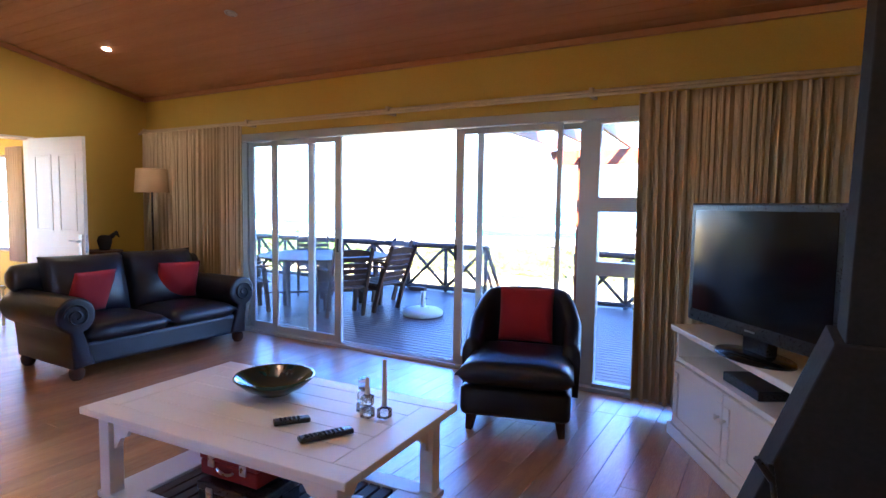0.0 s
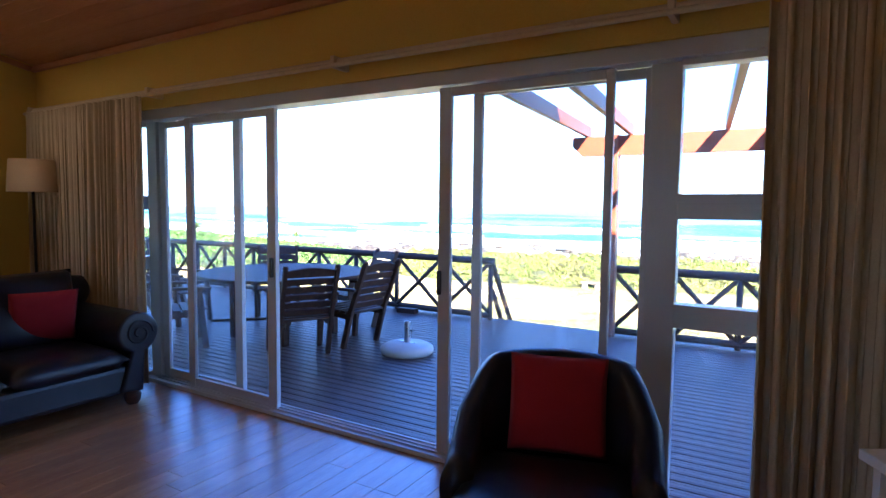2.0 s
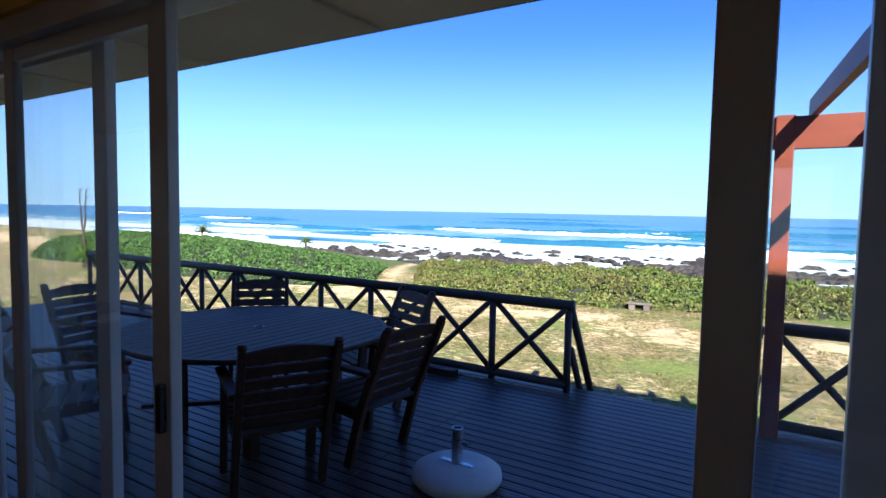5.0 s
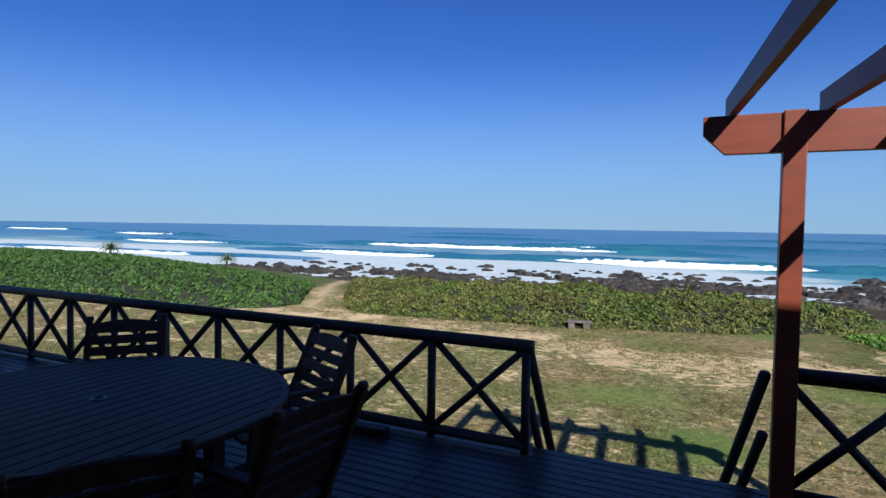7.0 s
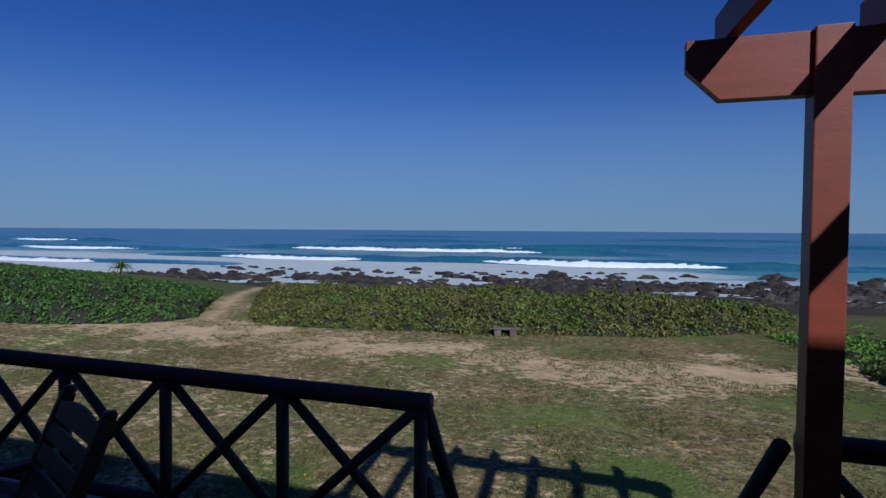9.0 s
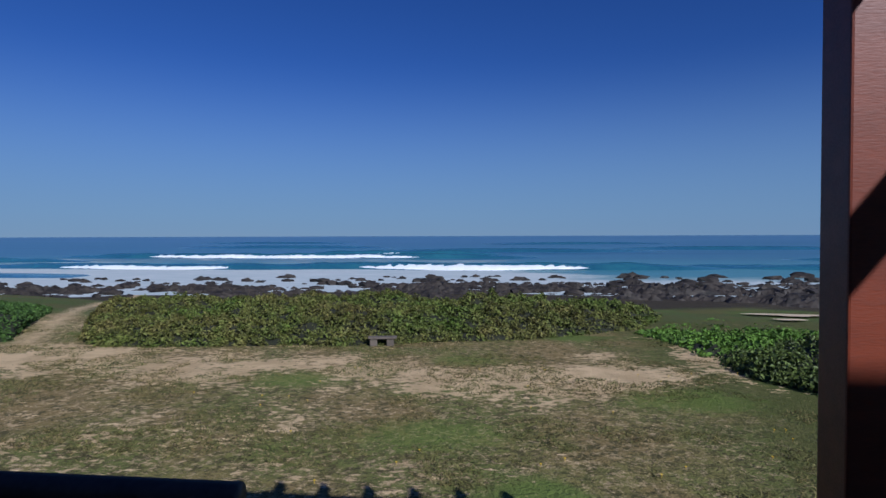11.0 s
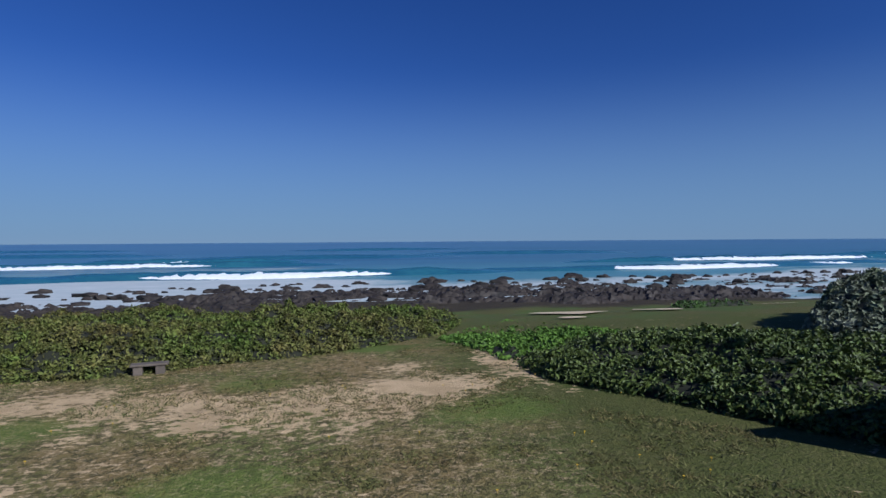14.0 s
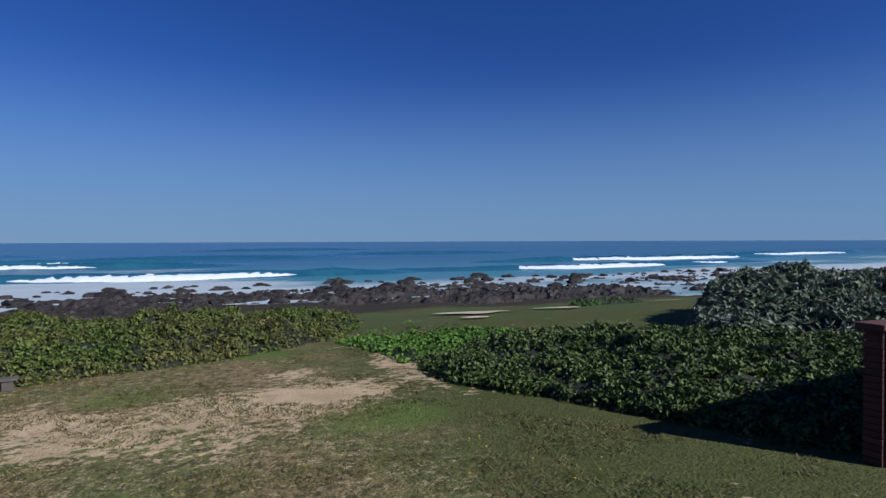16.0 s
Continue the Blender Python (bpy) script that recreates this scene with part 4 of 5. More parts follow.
span(bm, -CL / 2 + 0.03, CL / 2 - 0.03, 0.01, 0.48, 0.5, 0.525)
part("shelf", bm, M_white, cab)
bm = bmesh.new()
span(bm, -CL / 2 + 0.03, CL / 2 - 0.03, 0.45, 0.47, 0.08, 0.69)
part("back_panel", bm, M_white, cab)
bm = bmesh.new()
span(bm, -CL / 2 - 0.03, CL / 2 + 0.03, -0.02, 0.48, 0.0, 0.08, 0.006)
part("plinth", bm, M_white, cab)
for k in (0, 1):
    a = -CL / 2 + 0.035 + k * (CL / 2 - 0.03)
    b = a + CL / 2 - 0.04
    bm = bmesh.new()
    span(bm, a, b, -0.005, 0.012, 0.09, 0.495, 0.003)
    dr = part("door", bm, M_white, cab)
    bm = bmesh.new()
    for sx0, sx1, z0, z1 in ((a, b, 0.09, 0.15), (a, b, 0.435, 0.495), (a, a + 0.06, 0.151, 0.434), (b - 0.06, b, 0.151, 0.434)):
        span(bm, sx0, sx1, -0.014, -0.0055, z0, z1, 0.003)
    part("door_frame", bm, M_white, dr)
    bm = bmesh.new()
    kx = b - 0.03 if k == 0 else a + 0.03
    lathe(bm, [(0, 0), (0.008, 0), (0.007, 0.012), (0.016, 0.02), (0.014, 0.03), (0, 0.033)], 14)
    bmesh.ops.transform(bm, matrix=pose(kx, -0.014, 0.36, 90, 0, 0), verts=bm.verts)
    part("knob", bm, M_white, dr, smooth=True)
bm = bmesh.new()
box(bm, (0, 0, 0.025), (0.36, 0.24, 0.05), None, 0.005)
ob = mesh_object("video_player", bm, M_black)
ob.matrix_basis = CAB @ pose(0.02, 0.18, 0.525)
tagged(ob, "flat black video player in the cabinet's shelf", "player")

TV = pose(0.58, 3.09, 0.726, 0, 0, -50)
tv = thing("television", TV, "large black flat television switched off", "television")
bm = bmesh.new()
lathe(bm, [(0, 0), (0.24, 0), (0.235, 0.012), (0.06, 0.026), (0, 0.026)], 32)
bmesh.ops.transform(bm, matrix=Matrix.Diagonal((1, 0.6, 1, 1)), verts=bm.verts)
part("foot", bm, M_screen, tv, smooth=True)
bm = bmesh.new()
span(bm, -0.09, 0.09, 0.0, 0.06, 0.02, 0.16, 0.01)
part("neck", bm, M_black, tv)
bm = bmesh.new()
span(bm, -0.53, 0.53, -0.03, 0.03, 0.1, 0.78, 0.012)
span(bm, -0.4, 0.4, 0.03, 0.08, 0.2, 0.7, 0.02)
part("casing", bm, M_black, tv)
bm = bmesh.new()
span(bm, -0.485, 0.485, -0.033, -0.0305, 0.17, 0.74)
part("screen", bm, M_screen, tv, "dark glossy screen")
bm = bmesh.new()
span(bm, -0.035, 0.035, -0.034, -0.0305, 0.13, 0.138)
part("badge", bm, M_metal, tv)

# ---- fireplace ----
fp = thing("fireplace", pose(0, 0, 0), "dark grey plastered fireplace with a flared hood", "fireplace")
bm = bmesh.new()
extrude_shape(bm, [(0.815, 1.12), (FLOOR_R, 1.12), (FLOOR_R, 3.32), (0.86, 3.32)], lambda u, v, w: (u, 1.68 + w, v), 0.24, 0.006)
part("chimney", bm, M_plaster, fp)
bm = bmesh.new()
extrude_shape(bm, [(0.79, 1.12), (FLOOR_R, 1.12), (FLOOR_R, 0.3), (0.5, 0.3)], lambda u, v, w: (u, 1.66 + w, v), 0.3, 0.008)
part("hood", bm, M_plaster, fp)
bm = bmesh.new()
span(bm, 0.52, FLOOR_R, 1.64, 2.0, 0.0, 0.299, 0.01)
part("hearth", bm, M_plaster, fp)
tool = thing("fire_poker", pose(0.66, 1.58, 0), "black iron fire poker leaning on the hood", "poker")
bm = bmesh.new()
pole(bm, (0.12, -0.06, 0.0), (0.0, 0.03, 0.78), 0.008)
part("shaft", bm, M_black, tool)
bm = bmesh.new()
pole(bm, (0.005, 0.026, 0.74), (-0.035, 0.0, 0.8), 0.012, 0.008)
part("grip", bm, M_black, tool)

# ---- lamp, ornament, ceiling lights ----
lamp = thing("floor_lamp", pose(-5.8, 3.98, 0), "slim floor lamp with a cream drum shade", "lamp")
bm = bmesh.new()
lathe(bm, [(0, 0), (0.15, 0), (0.15, 0.015), (0.02, 0.03), (0, 0.03)], 28)
part("base", bm, M_black, lamp, smooth=True)
bm = bmesh.new()
pole(bm, (0, 0, 0.025), (0, 0, 1.62), 0.012)
part("pole", bm, M_black, lamp)
bm = bmesh.new()
lathe(bm, [(0.19, 0), (0.17, 0.28), (0.166, 0.28), (0.186, 0.0), (0.19, 0)], 36, (0, 0, 1.58))
for i in range(3):
    a = i * math.tau / 3
    pole(bm, (0, 0, 1.62), (0.18 * math.cos(a), 0.18 * math.sin(a), 1.62), 0.003, n=6)
part("shade", bm, M_shade, lamp, smooth=True)
st = thing("side_table", pose(-5.75, 3.35, 0), "small dark wooden side table behind the sofa", "table")
bm = bmesh.new()
lathe(bm, [(0, 0.9), (0.2, 0.9), (0.205, 0.915), (0.2, 0.93), (0, 0.93)], 28)
part("tabletop", bm, M_dark_wood, st)
for i in range(3):
    a = i * math.tau / 3
    bm = bmesh.new()
    pole(bm, (0.05 * math.cos(a), 0.05 * math.sin(a), 0.9), (0.17 * math.cos(a), 0.17 * math.sin(a), 0), 0.016, 0.012)
    part("leg", bm, M_dark_wood, st)
bm = bmesh.new()
lathe(bm, [(0, 0), (0.05, 0), (0.06, 0.04), (0.075, 0.1), (0.06, 0.15), (0.035, 0.165), (0, 0.165)], 20)
pole(bm, (0.02, 0.03, 0.12), (0.02, 0.13, 0.2), 0.03, 0.018)
pole(bm, (0.02, 0.12, 0.19), (0.02, 0.15, 0.14), 0.018, 0.008)
ob = mesh_object("ornament", bm, M_plaster, True)
ob.matrix_basis = pose(-5.75, 3.38, 0.93)
tagged(ob, "dark carved ornament on the side table", "ornament")

TILT_UP = math.degrees(math.atan(0.21))
# the last four are unseen extra lights, added to brighten the room
for x, y in ((-5.28, 3.2), (-3.3, 3.1), (-2.0, 2.0), (-5.2, 0.6), (-2.4, -0.6), (0.2, 1.2)):
    z = ceiling_z(y)
    d = thing("downlight", pose(x, y, z - 0.004, -TILT_UP), "small round recessed downlight in the wooden ceiling", "downlight", "ceiling downlights")
    bm = bmesh.new()
    lathe(bm, [(0.034, 0.0), (0.05, -0.008), (0.053, 0.0), (0.034, 0.0)], 24)
    part("ring", bm, M_metal, d)
    bm = bmesh.new()
    lathe(bm, [(0, -0.002), (0.033, -0.002), (0.033, 0.0), (0, 0.0)], 20)
    part("bulb", bm, M_metal if x == -3.3 else M_glow, d)
bm = bmesh.new()
lathe(bm, [(0, 0), (0.11, 0), (0.1, -0.035), (0.06, -0.055), (0, -0.06)], 28, (-2.42, 5.24, 2.41))
tagged(mesh_object("soffit_lamp", bm, M_white, True), "round white lamp under the eaves soffit", "lamp")

# a chair seen through the doorway
dc = thing("dining_chair", pose(-7.3, 2.75, 0, 0, 0, 90), "white painted ladder-back chair in the next room", "chair")
for x in (-0.19, 0.19):
    for y, h in ((-0.19, 0.45), (0.19, 0.98)):
        bm = bmesh.new()
        pole(bm, (x, y, 0), (x, y + (0.04 if h > 0.5 else 0), h), 0.018)
        part("leg", bm, M_white, dc)
bm = bmesh.new()
box(bm, (0, 0, 0.45), (0.44, 0.44, 0.035), None, 0.01)
part("seat", bm, M_white, dc)
for z in (0.62, 0.76, 0.9):
    bm = bmesh.new()
    box(bm, (0, 0.22, z), (0.36, 0.016, 0.06), None, 0.005)
    part("back_slat", bm, M_white, dc)

# ---- deck: rails, steps, pergola ----
DECK_Z, RAIL_Y = -0.02, 8.37


def railing(xs, thick, label):
    """A run of pole railing with crossed braces between the posts."""
    r = thing("railing", pose(0, 0, 0), label, "railing", "deck railings")
    for x in xs:
        bm = bmesh.new()
        k = 0.062 if x in thick else 0.034
        pole(bm, (x, RAIL_Y, DECK_Z - 0.25), (x, RAIL_Y, 0.75), k, n=12)
        part("post", bm, M_rail, r, smooth=True)
    bm = bmesh.new()
    lo, hi = min(xs), max(xs)
    pole(bm, (lo - 0.04, RAIL_Y, 0.775), (hi + 0.05, RAIL_Y, 0.775), 0.048, n=14)
    part("handrail", bm, M_rail, r, smooth=True)
    bm = bmesh.new()
    pole(bm, (lo, RAIL_Y, 0.04), (hi, RAIL_Y, 0.04), 0.04, n=12)
    part("bottom_rail", bm, M_rail, r, smooth=True)
    xs = sorted(xs)
    for a, b in zip(xs, xs[1:]):
        for z0, z1, o in ((0.06, 0.74, -0.016), (0.74, 0.06, 0.016)):
            bm = bmesh.new()
            pole(bm, (a + 0.02, RAIL_Y + o, z0), (b - 0.02, RAIL_Y + o, z1), 0.028, n=10)
            part("brace", bm, M_rail, r, smooth=True)


railing([-3.49 - 0.772 * i for i in range(12)], [-3.49 - 0.772 * 5, -3.49 - 0.772 * 10], "dark creosoted pole railing with crossed braces on the deck")
railing([-1.88 + 0.68 * i for i in range(9)], [-1.88 + 0.68 * 4], "dark creosoted pole railing with crossed braces beyond the pergola post")
st = thing("steps", pose(0, 0, 0), "dark wooden steps from the deck down to the lawn", "steps")
for i in range(6):
    z = DECK_Z - 0.19 * (i + 1)
    bm = bmesh.new()
    span(bm, -3.36, -2.0, 8.55 + 0.2 * i, 8.77 + 0.2 * i, z - 0.035, z, 0.005)
    part("tread", bm, M_deck, st)
for x in (-3.4, -1.96):
    bm = bmesh.new()
    bar(bm, (x, 8.5, -0.14), (x, 9.75, -1.32), 0.05, 0.2, 0.005)
    part("stringer", bm, M_rail, st)
for x0, x1, y1 in ((-3.47, -3.47, 9.2), (-1.97, -2.17, 9.35)):
    h = thing("stair_rail", pose(0, 0, 0), "dark pole handrail sloping down beside the steps", "handrail", "stair handrails")
    bm = bmesh.new()
    pole(bm, (x0, RAIL_Y, 0.76), (x1, y1, -0.42), 0.035, n=12)
    part("handrail", bm, M_rail, h, smooth=True)
    bm = bmesh.new()
    pole(bm, (x0, RAIL_Y + 0.02, 0.38), (x1, y1 - 0.02, -0.8), 0.032, n=12)
    part("lower_rail", bm, M_rail, h, smooth=True)
    bm = bmesh.new()
    pole(bm, (x1, y1, -1.4), (x1, y1, -0.36), 0.042, n=12)
    part("post", bm, M_rail, h, smooth=True)

pg = thing("pergola", pose(0, 0, 0), "red-brown timber pergola beside the deck steps", "pergola")
for x in (-1.91, 0.9):
    bm = bmesh.new()
    span(bm, x - 0.025, x + 0.095, 8.205, 8.325, DECK_Z - 0.2, 2.34, 0.006)
    part("post", bm, M_pergola, pg)
bm = bmesh.new()
extrude_shape(bm, [(-2.36, 2.33), (1.2, 2.33), (1.2, 2.2), (1.08, 2.1), (-2.24, 2.1), (-2.36, 2.22)], lambda u, v, w: (u, 8.225 + w, v), 0.07, 0.003)
part("beam", bm, M_pergola, pg)
for i in range(7):
    x = -2.2 + 0.5 * i
    bm = bmesh.new()
    bar(bm, (x + 0.364, 4.75, 2.332), (x - 0.015, 8.42, 2.405), 0.05, 0.13, 0.004)
    part("rafter", bm, M_pergola, pg)

bm = bmesh.new()
for y in (4.6, 5.6, 6.6, 7.6, 8.45):
    span(bm, -12.2, 4.2, y - 0.03, y + 0.03, DECK_Z - 0.2, DECK_Z - 0.032)
for x in (-12, -9, -6, -3.5, -1.9, 1, 4):
    for y in (4.7, 6.6, 8.45):
        span(bm, x - 0.05, x + 0.05, y - 0.05, y + 0.05, -1.4, DECK_Z - 0.2)
span(bm, -12.2, 4.2, 8.48, 8.52, -1.35, DECK_Z - 0.034)
structure("deck_frame", bm, M_rail, "dark timber joists and skirt carrying the deck", "deck frame")

# ---- patio table and chairs ----
PT = (-5.09, 6.22)
pt = thing("patio_table", pose(PT[0], PT[1], DECK_Z), "large round dark wooden slatted patio table", "table")
R, H = 0.94, 0.75
n = 21
for i in range(n):
    w = 2 * R / n
    x = -R + w * (i + 0.5)
    half = math.sqrt(max(0.01, R * R - x * x)) - 0.03
    bm = bmesh.new()
    span(bm, x - w / 2 + 0.004, x + w / 2 - 0.004, -half, half, H - 0.025, H, 0.003)
    part("slat", bm, M_dark_wood, pt)
bm = bmesh.new()
prof = [(R - 0.05, H - 0.03), (R, H - 0.03), (R + 0.004, H - 0.012), (R, H + 0.002), (R - 0.035, H + 0.002), (R - 0.05, H - 0.03)]
lathe(bm, prof, 48)
part("rim", bm, M_dark_wood, pt)
bm = bmesh.new()
lathe(bm, [(0.03, H - 0.02), (0.04, H + 0.004), (0.025, H + 0.006), (0.025, H - 0.02)], 16)
part("umbrella_ring", bm, M_black, pt)
for a in (45, 135, 225, 315):
    c, s = math.cos(radians(a)), math.sin(radians(a))
    bm = bmesh.new()
    bar(bm, (0.55 * c, 0.55 * s, 0), (0.55 * c, 0.55 * s, H - 0.03), 0.08, 0.08, 0.006)
    part("leg", bm, M_dark_wood, pt)
for a in (45, 135):
    c, s = math.cos(radians(a)), math.sin(radians(a))
    for z in (0.2, H - 0.08):
        bm = bmesh.new()
        o = 0.035 if a == 135 else 0
        bar(bm, (-0.8 * c, -0.8 * s, z + o), (0.8 * c, 0.8 * s, z + o), 0.05, 0.03 if z < 0.5 else 0.06, 0.004)
        part("brace", bm, M_dark_wood, pt)


def patio_chair():
    """Slatted armchair facing -y (towards the table), its middle at the origin."""
    c = thing("patio_chair", Matrix(), "dark-stained wooden slatted patio armchair", "chair", "chairs round the patio table")
    lean = 0.22
    for x in (-0.25, 0.25):
        bm = bmesh.new()
        bar(bm, (x, 0.1, 0), (x, 0.22, 0.42), 0.04, 0.06, 0.006)
        bar(bm, (x, 0.215, 0.4), (x, 0.215 + lean, 0.92), 0.04, 0.055, 0.006)
        lathe(bm, [(0, -0.02), (0.02, -0.018), (0.028, 0.0), (0.02, 0.018), (0, 0.02)], 12, (x, 0.22 + lean, 0.93))
        part("back_leg", bm, M_dark_wood, c)
        bm = bmesh.new()
        bar(bm, (x * 1.06, -0.26, 0), (x * 1.06, -0.2, 0.62), 0.04, 0.06, 0.006)
        part("front_leg", bm, M_dark_wood, c)
        bm = bmesh.new()
        bar(bm, (x * 1.08, -0.32, 0.635), (x * 1.08, 0.32, 0.645), 0.065, 0.03, 0.01)
        part("armrest", bm, M_dark_wood, c)
        bm = bmesh.new()
        bar(bm, (x * 0.96, -0.25, 0.375), (x * 0.96, 0.22, 0.345), 0.03, 0.06, 0.004)
        part("side_rail", bm, M_dark_wood, c)
    for i in range(6):
        bm = bmesh.new()
        y = -0.25 + i * 0.088
        box(bm, (0, y, 0.415 - 0.055 * (y + 0.25)), (0.52, 0.072, 0.022), None, 0.005)
        part("seat_slat", bm, M_dark_wood, c)
    for i in range(6):
        z = 0.47 + i * 0.078
        y = 0.2 + lean * (z - 0.4) / 0.52
        bm = bmesh.new()
        if i < 5:
            box(bm, (0, 0, 0), (0.46, 0.018, 0.064), pose(0, y, z, -23), 0.004)
        else:
            m = pose(0, y, z, -23)
            top = [(-0.23, -0.032), (0.23, -0.032), (0.23, 0.035)] + [(0.23 - 0.046 * k, 0.035 + 0.03 * math.sin(math.pi * k / 10)) for k in range(1, 10)] + [(-0.23, 0.035)]
            extrude_shape(bm, top, lambda u, v, w: m @ Vector((u, w - 0.009, v)), 0.018, 0.003)
        part("back_slat", bm, M_dark_wood, c)
    return c


SEATS = [(-4.32, 5.7, 240), (-4.16, 6.34, 264), (-4.76, 7.12, -24), (-5.96, 6.92, 46), (-6.78, 6.01, 101), (-5.69, 5.25, 150)]
first = None
for x, y, turn in SEATS:
    m = pose(x, y, DECK_Z, 0, 0, turn)
    if first is None:
        first = patio_chair()
        first.matrix_basis = m
    else:
        copy_thing(first, m)

um = thing("umbrella_base", pose(-3.43, 6.32, DECK_Z), "round pale concrete umbrella base with an empty socket", "umbrella base")
bm = bmesh.new()
lathe(bm, [(0, 0), (0.25, 0), (0.275, 0.03), (0.27, 0.07), (0.22, 0.1), (0.1, 0.115), (0, 0.115)], 36)
part("weight", bm, M_concrete, um, smooth=True)
bm = bmesh.new()
lathe(bm, [(0.034, 0.1), (0.034, 0.33), (0.028, 0.33), (0.028, 0.1)], 20)
box(bm, (0.05, 0, 0.115), (0.12, 0.04, 0.008), None, 0.002)
box(bm, (-0.05, 0, 0.115), (0.12, 0.04, 0.008), None, 0.002)
part("socket", bm, M_metal, um)
bm = bmesh.new()
pole(bm, (0.03, 0, 0.24), (0.075, 0, 0.24), 0.006)
pole(bm, (0.075, -0.025, 0.24), (0.075, 0.025, 0.24), 0.006)
part("screw", bm, M_black, um)

bm = bmesh.new()
box(bm, (0, 0, 0.035), (0.3, 0.11, 0.07), None, 0.006)
ob = mesh_object("wood_block", bm, M_dark_wood)
ob.matrix_basis = pose(-4.7, 8.16, DECK_Z, 0, 0, 4)
tagged(ob, "short dark timber block lying by the deck railing", "block")

# ---- ground ----
def ground_z(X, Y):
    z = -1.27 + 0.035 * fbm(X, Y, 0.25, 3)
    z = z - 3.4 * sstep(Y, 22.5, 57) - 1.6 * sstep(Y + 0.18 * np.abs(X + 10), 60, 100)
    z = z + 0.25 * fbm(X, Y, 0.12, 3, 3.0) * sstep(Y, 30, 45)
    z = z + 0.9 * sstep(-X, 18, 40) * sstep(Y, 15, 26) * (1 - sstep(Y, 40, 60))
    return z


gx = np.concatenate([np.linspace(-400, -60, 18), np.linspace(-58, -16, 60), np.linspace(-15.7, 16, 160), np.linspace(16.5, 70, 60), np.linspace(73, 420, 18)])
gy = np.concatenate([np.linspace(-40, 4, 8), np.linspace(4.6, 30, 150), np.linspace(30.4, 105, 120)])
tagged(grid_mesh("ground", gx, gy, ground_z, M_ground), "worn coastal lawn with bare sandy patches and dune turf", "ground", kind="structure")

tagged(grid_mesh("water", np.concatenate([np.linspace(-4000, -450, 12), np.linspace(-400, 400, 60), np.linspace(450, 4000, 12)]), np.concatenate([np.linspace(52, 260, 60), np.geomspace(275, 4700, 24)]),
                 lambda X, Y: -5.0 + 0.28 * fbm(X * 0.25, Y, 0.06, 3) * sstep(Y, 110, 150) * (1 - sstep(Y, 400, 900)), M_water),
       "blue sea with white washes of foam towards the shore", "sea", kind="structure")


def breaker(x0, x1, y, h, foam_h, seed, bend=0.0):
    """A swell whose face is breaking white along its length."""
    w = thing("breaking_wave", pose(0, 0, 0), "breaking sea wave with a white foaming front", "wave", "breaking waves")
    n = max(24, int((x1 - x0) / 0.7))
    for name, material, prof, top in (("swell", M_swell, ((-5.0, 0.0), (-1.8, 0.55), (0, 1.0), (3.5, 0.7), (8, 0.25), (14, 0.0)), h * 0.75), ("foam", M_foam, ((-4.5, 0.0), (-3.4, 0.45), (-1.8, 0.85), (-0.4, 1.0), (0.8, 1.02), (1.6, 0.6)), foam_h * 0.62)):
        bm = bmesh.new()
        rows = []
        a, b = (x0 - 14, x1 + 14) if name == "swell" else (x0, x1)
        for i in range(n + 1):
            u = i / n
            x = a + (b - a) * u
            e = max(0.0, min(1.0, 5 * u, 5 * (1 - u))) ** 0.7
            row = []
            for dy, p in prof:
                k = noise.noise((x * 0.12 + seed, dy * 0.3, seed)) * 0.3 + (noise.noise((x * 0.9, dy * 1.1, seed)) * 0.3 if name == "foam" else 0)
                row.append(bm.verts.new((x, y + bend * (2 * u - 1) ** 2 + dy * (0.75 + 0.25 * e) + 2.2 * noise.noise((x * 0.05, seed, 0)), -5.05 + top * p * e * (1 + k) - (0.0 if p else 0.25))))
            rows.append(row)
        for p, q in zip(rows, rows[1:]):
            for i in range(len(prof) - 1):
                bm.faces.new((p[i], q[i], q[i + 1], p[i + 1]))
        part(name, bm, material, w, smooth=True)


for args in ((-130, -6, 168, 1.9, 1.7, 1.0, 4), (-44, 26, 116, 1.7, 1.6, 3.0, 4), (-104, -43, 115, 1.4, 1.2, 2.0, 3), (82, 195, 156, 1.9, 1.7, 4.0, 3), (50, 114, 119, 1.3, 1.3, 5.0, 3),
             (92, 142, 126, 1.2, 1.0, 12.0, 2), (42, 54, 123, 0.9, 0.8, 11.0, 0), (-60, -18, 200, 1.8, 1.3, 14.0, 3), (-215, -125, 140, 1.6, 1.3, 6.0, 4), (-520, -410, 262, 2.4, 1.9, 7.0, 0),
             (-330, -240, 215, 2.0, 1.6, 13.0, 4), (-170, -84, 88, 0.8, 0.8, 8.0, 4), (190, 290, 180, 1.8, 1.5, 9.0, 3)):
    breaker(*args)
for args in ((-60, 60, 230), (-180, -60, 300), (40, 160, 270), (-20, 120, 420), (-260, -120, 460)):
    x0, x1, y = args
    bm = bmesh.new()
    rows = []
    for i in range(41):
        u = i / 40
        e = math.sin(math.pi * u) ** 0.6
        rows.append([bm.verts.new((x0 + (x1 - x0) * u, y + dy + 3 * noise.noise((u * 5, y, 0)), -5.1 + 1.5 * p * e)) for dy, p in ((-7, 0), (-3, 0.5), (0, 1), (5, 0.5), (11, 0))])
    for p, q in zip(rows, rows[1:]):
        for i in range(4):
            bm.faces.new((p[i], q[i], q[i + 1], p[i + 1]))
    tagged(mesh_object("swell", bm, M_swell, True), "low unbroken dark blue sea swell", "wave", "sea swells")


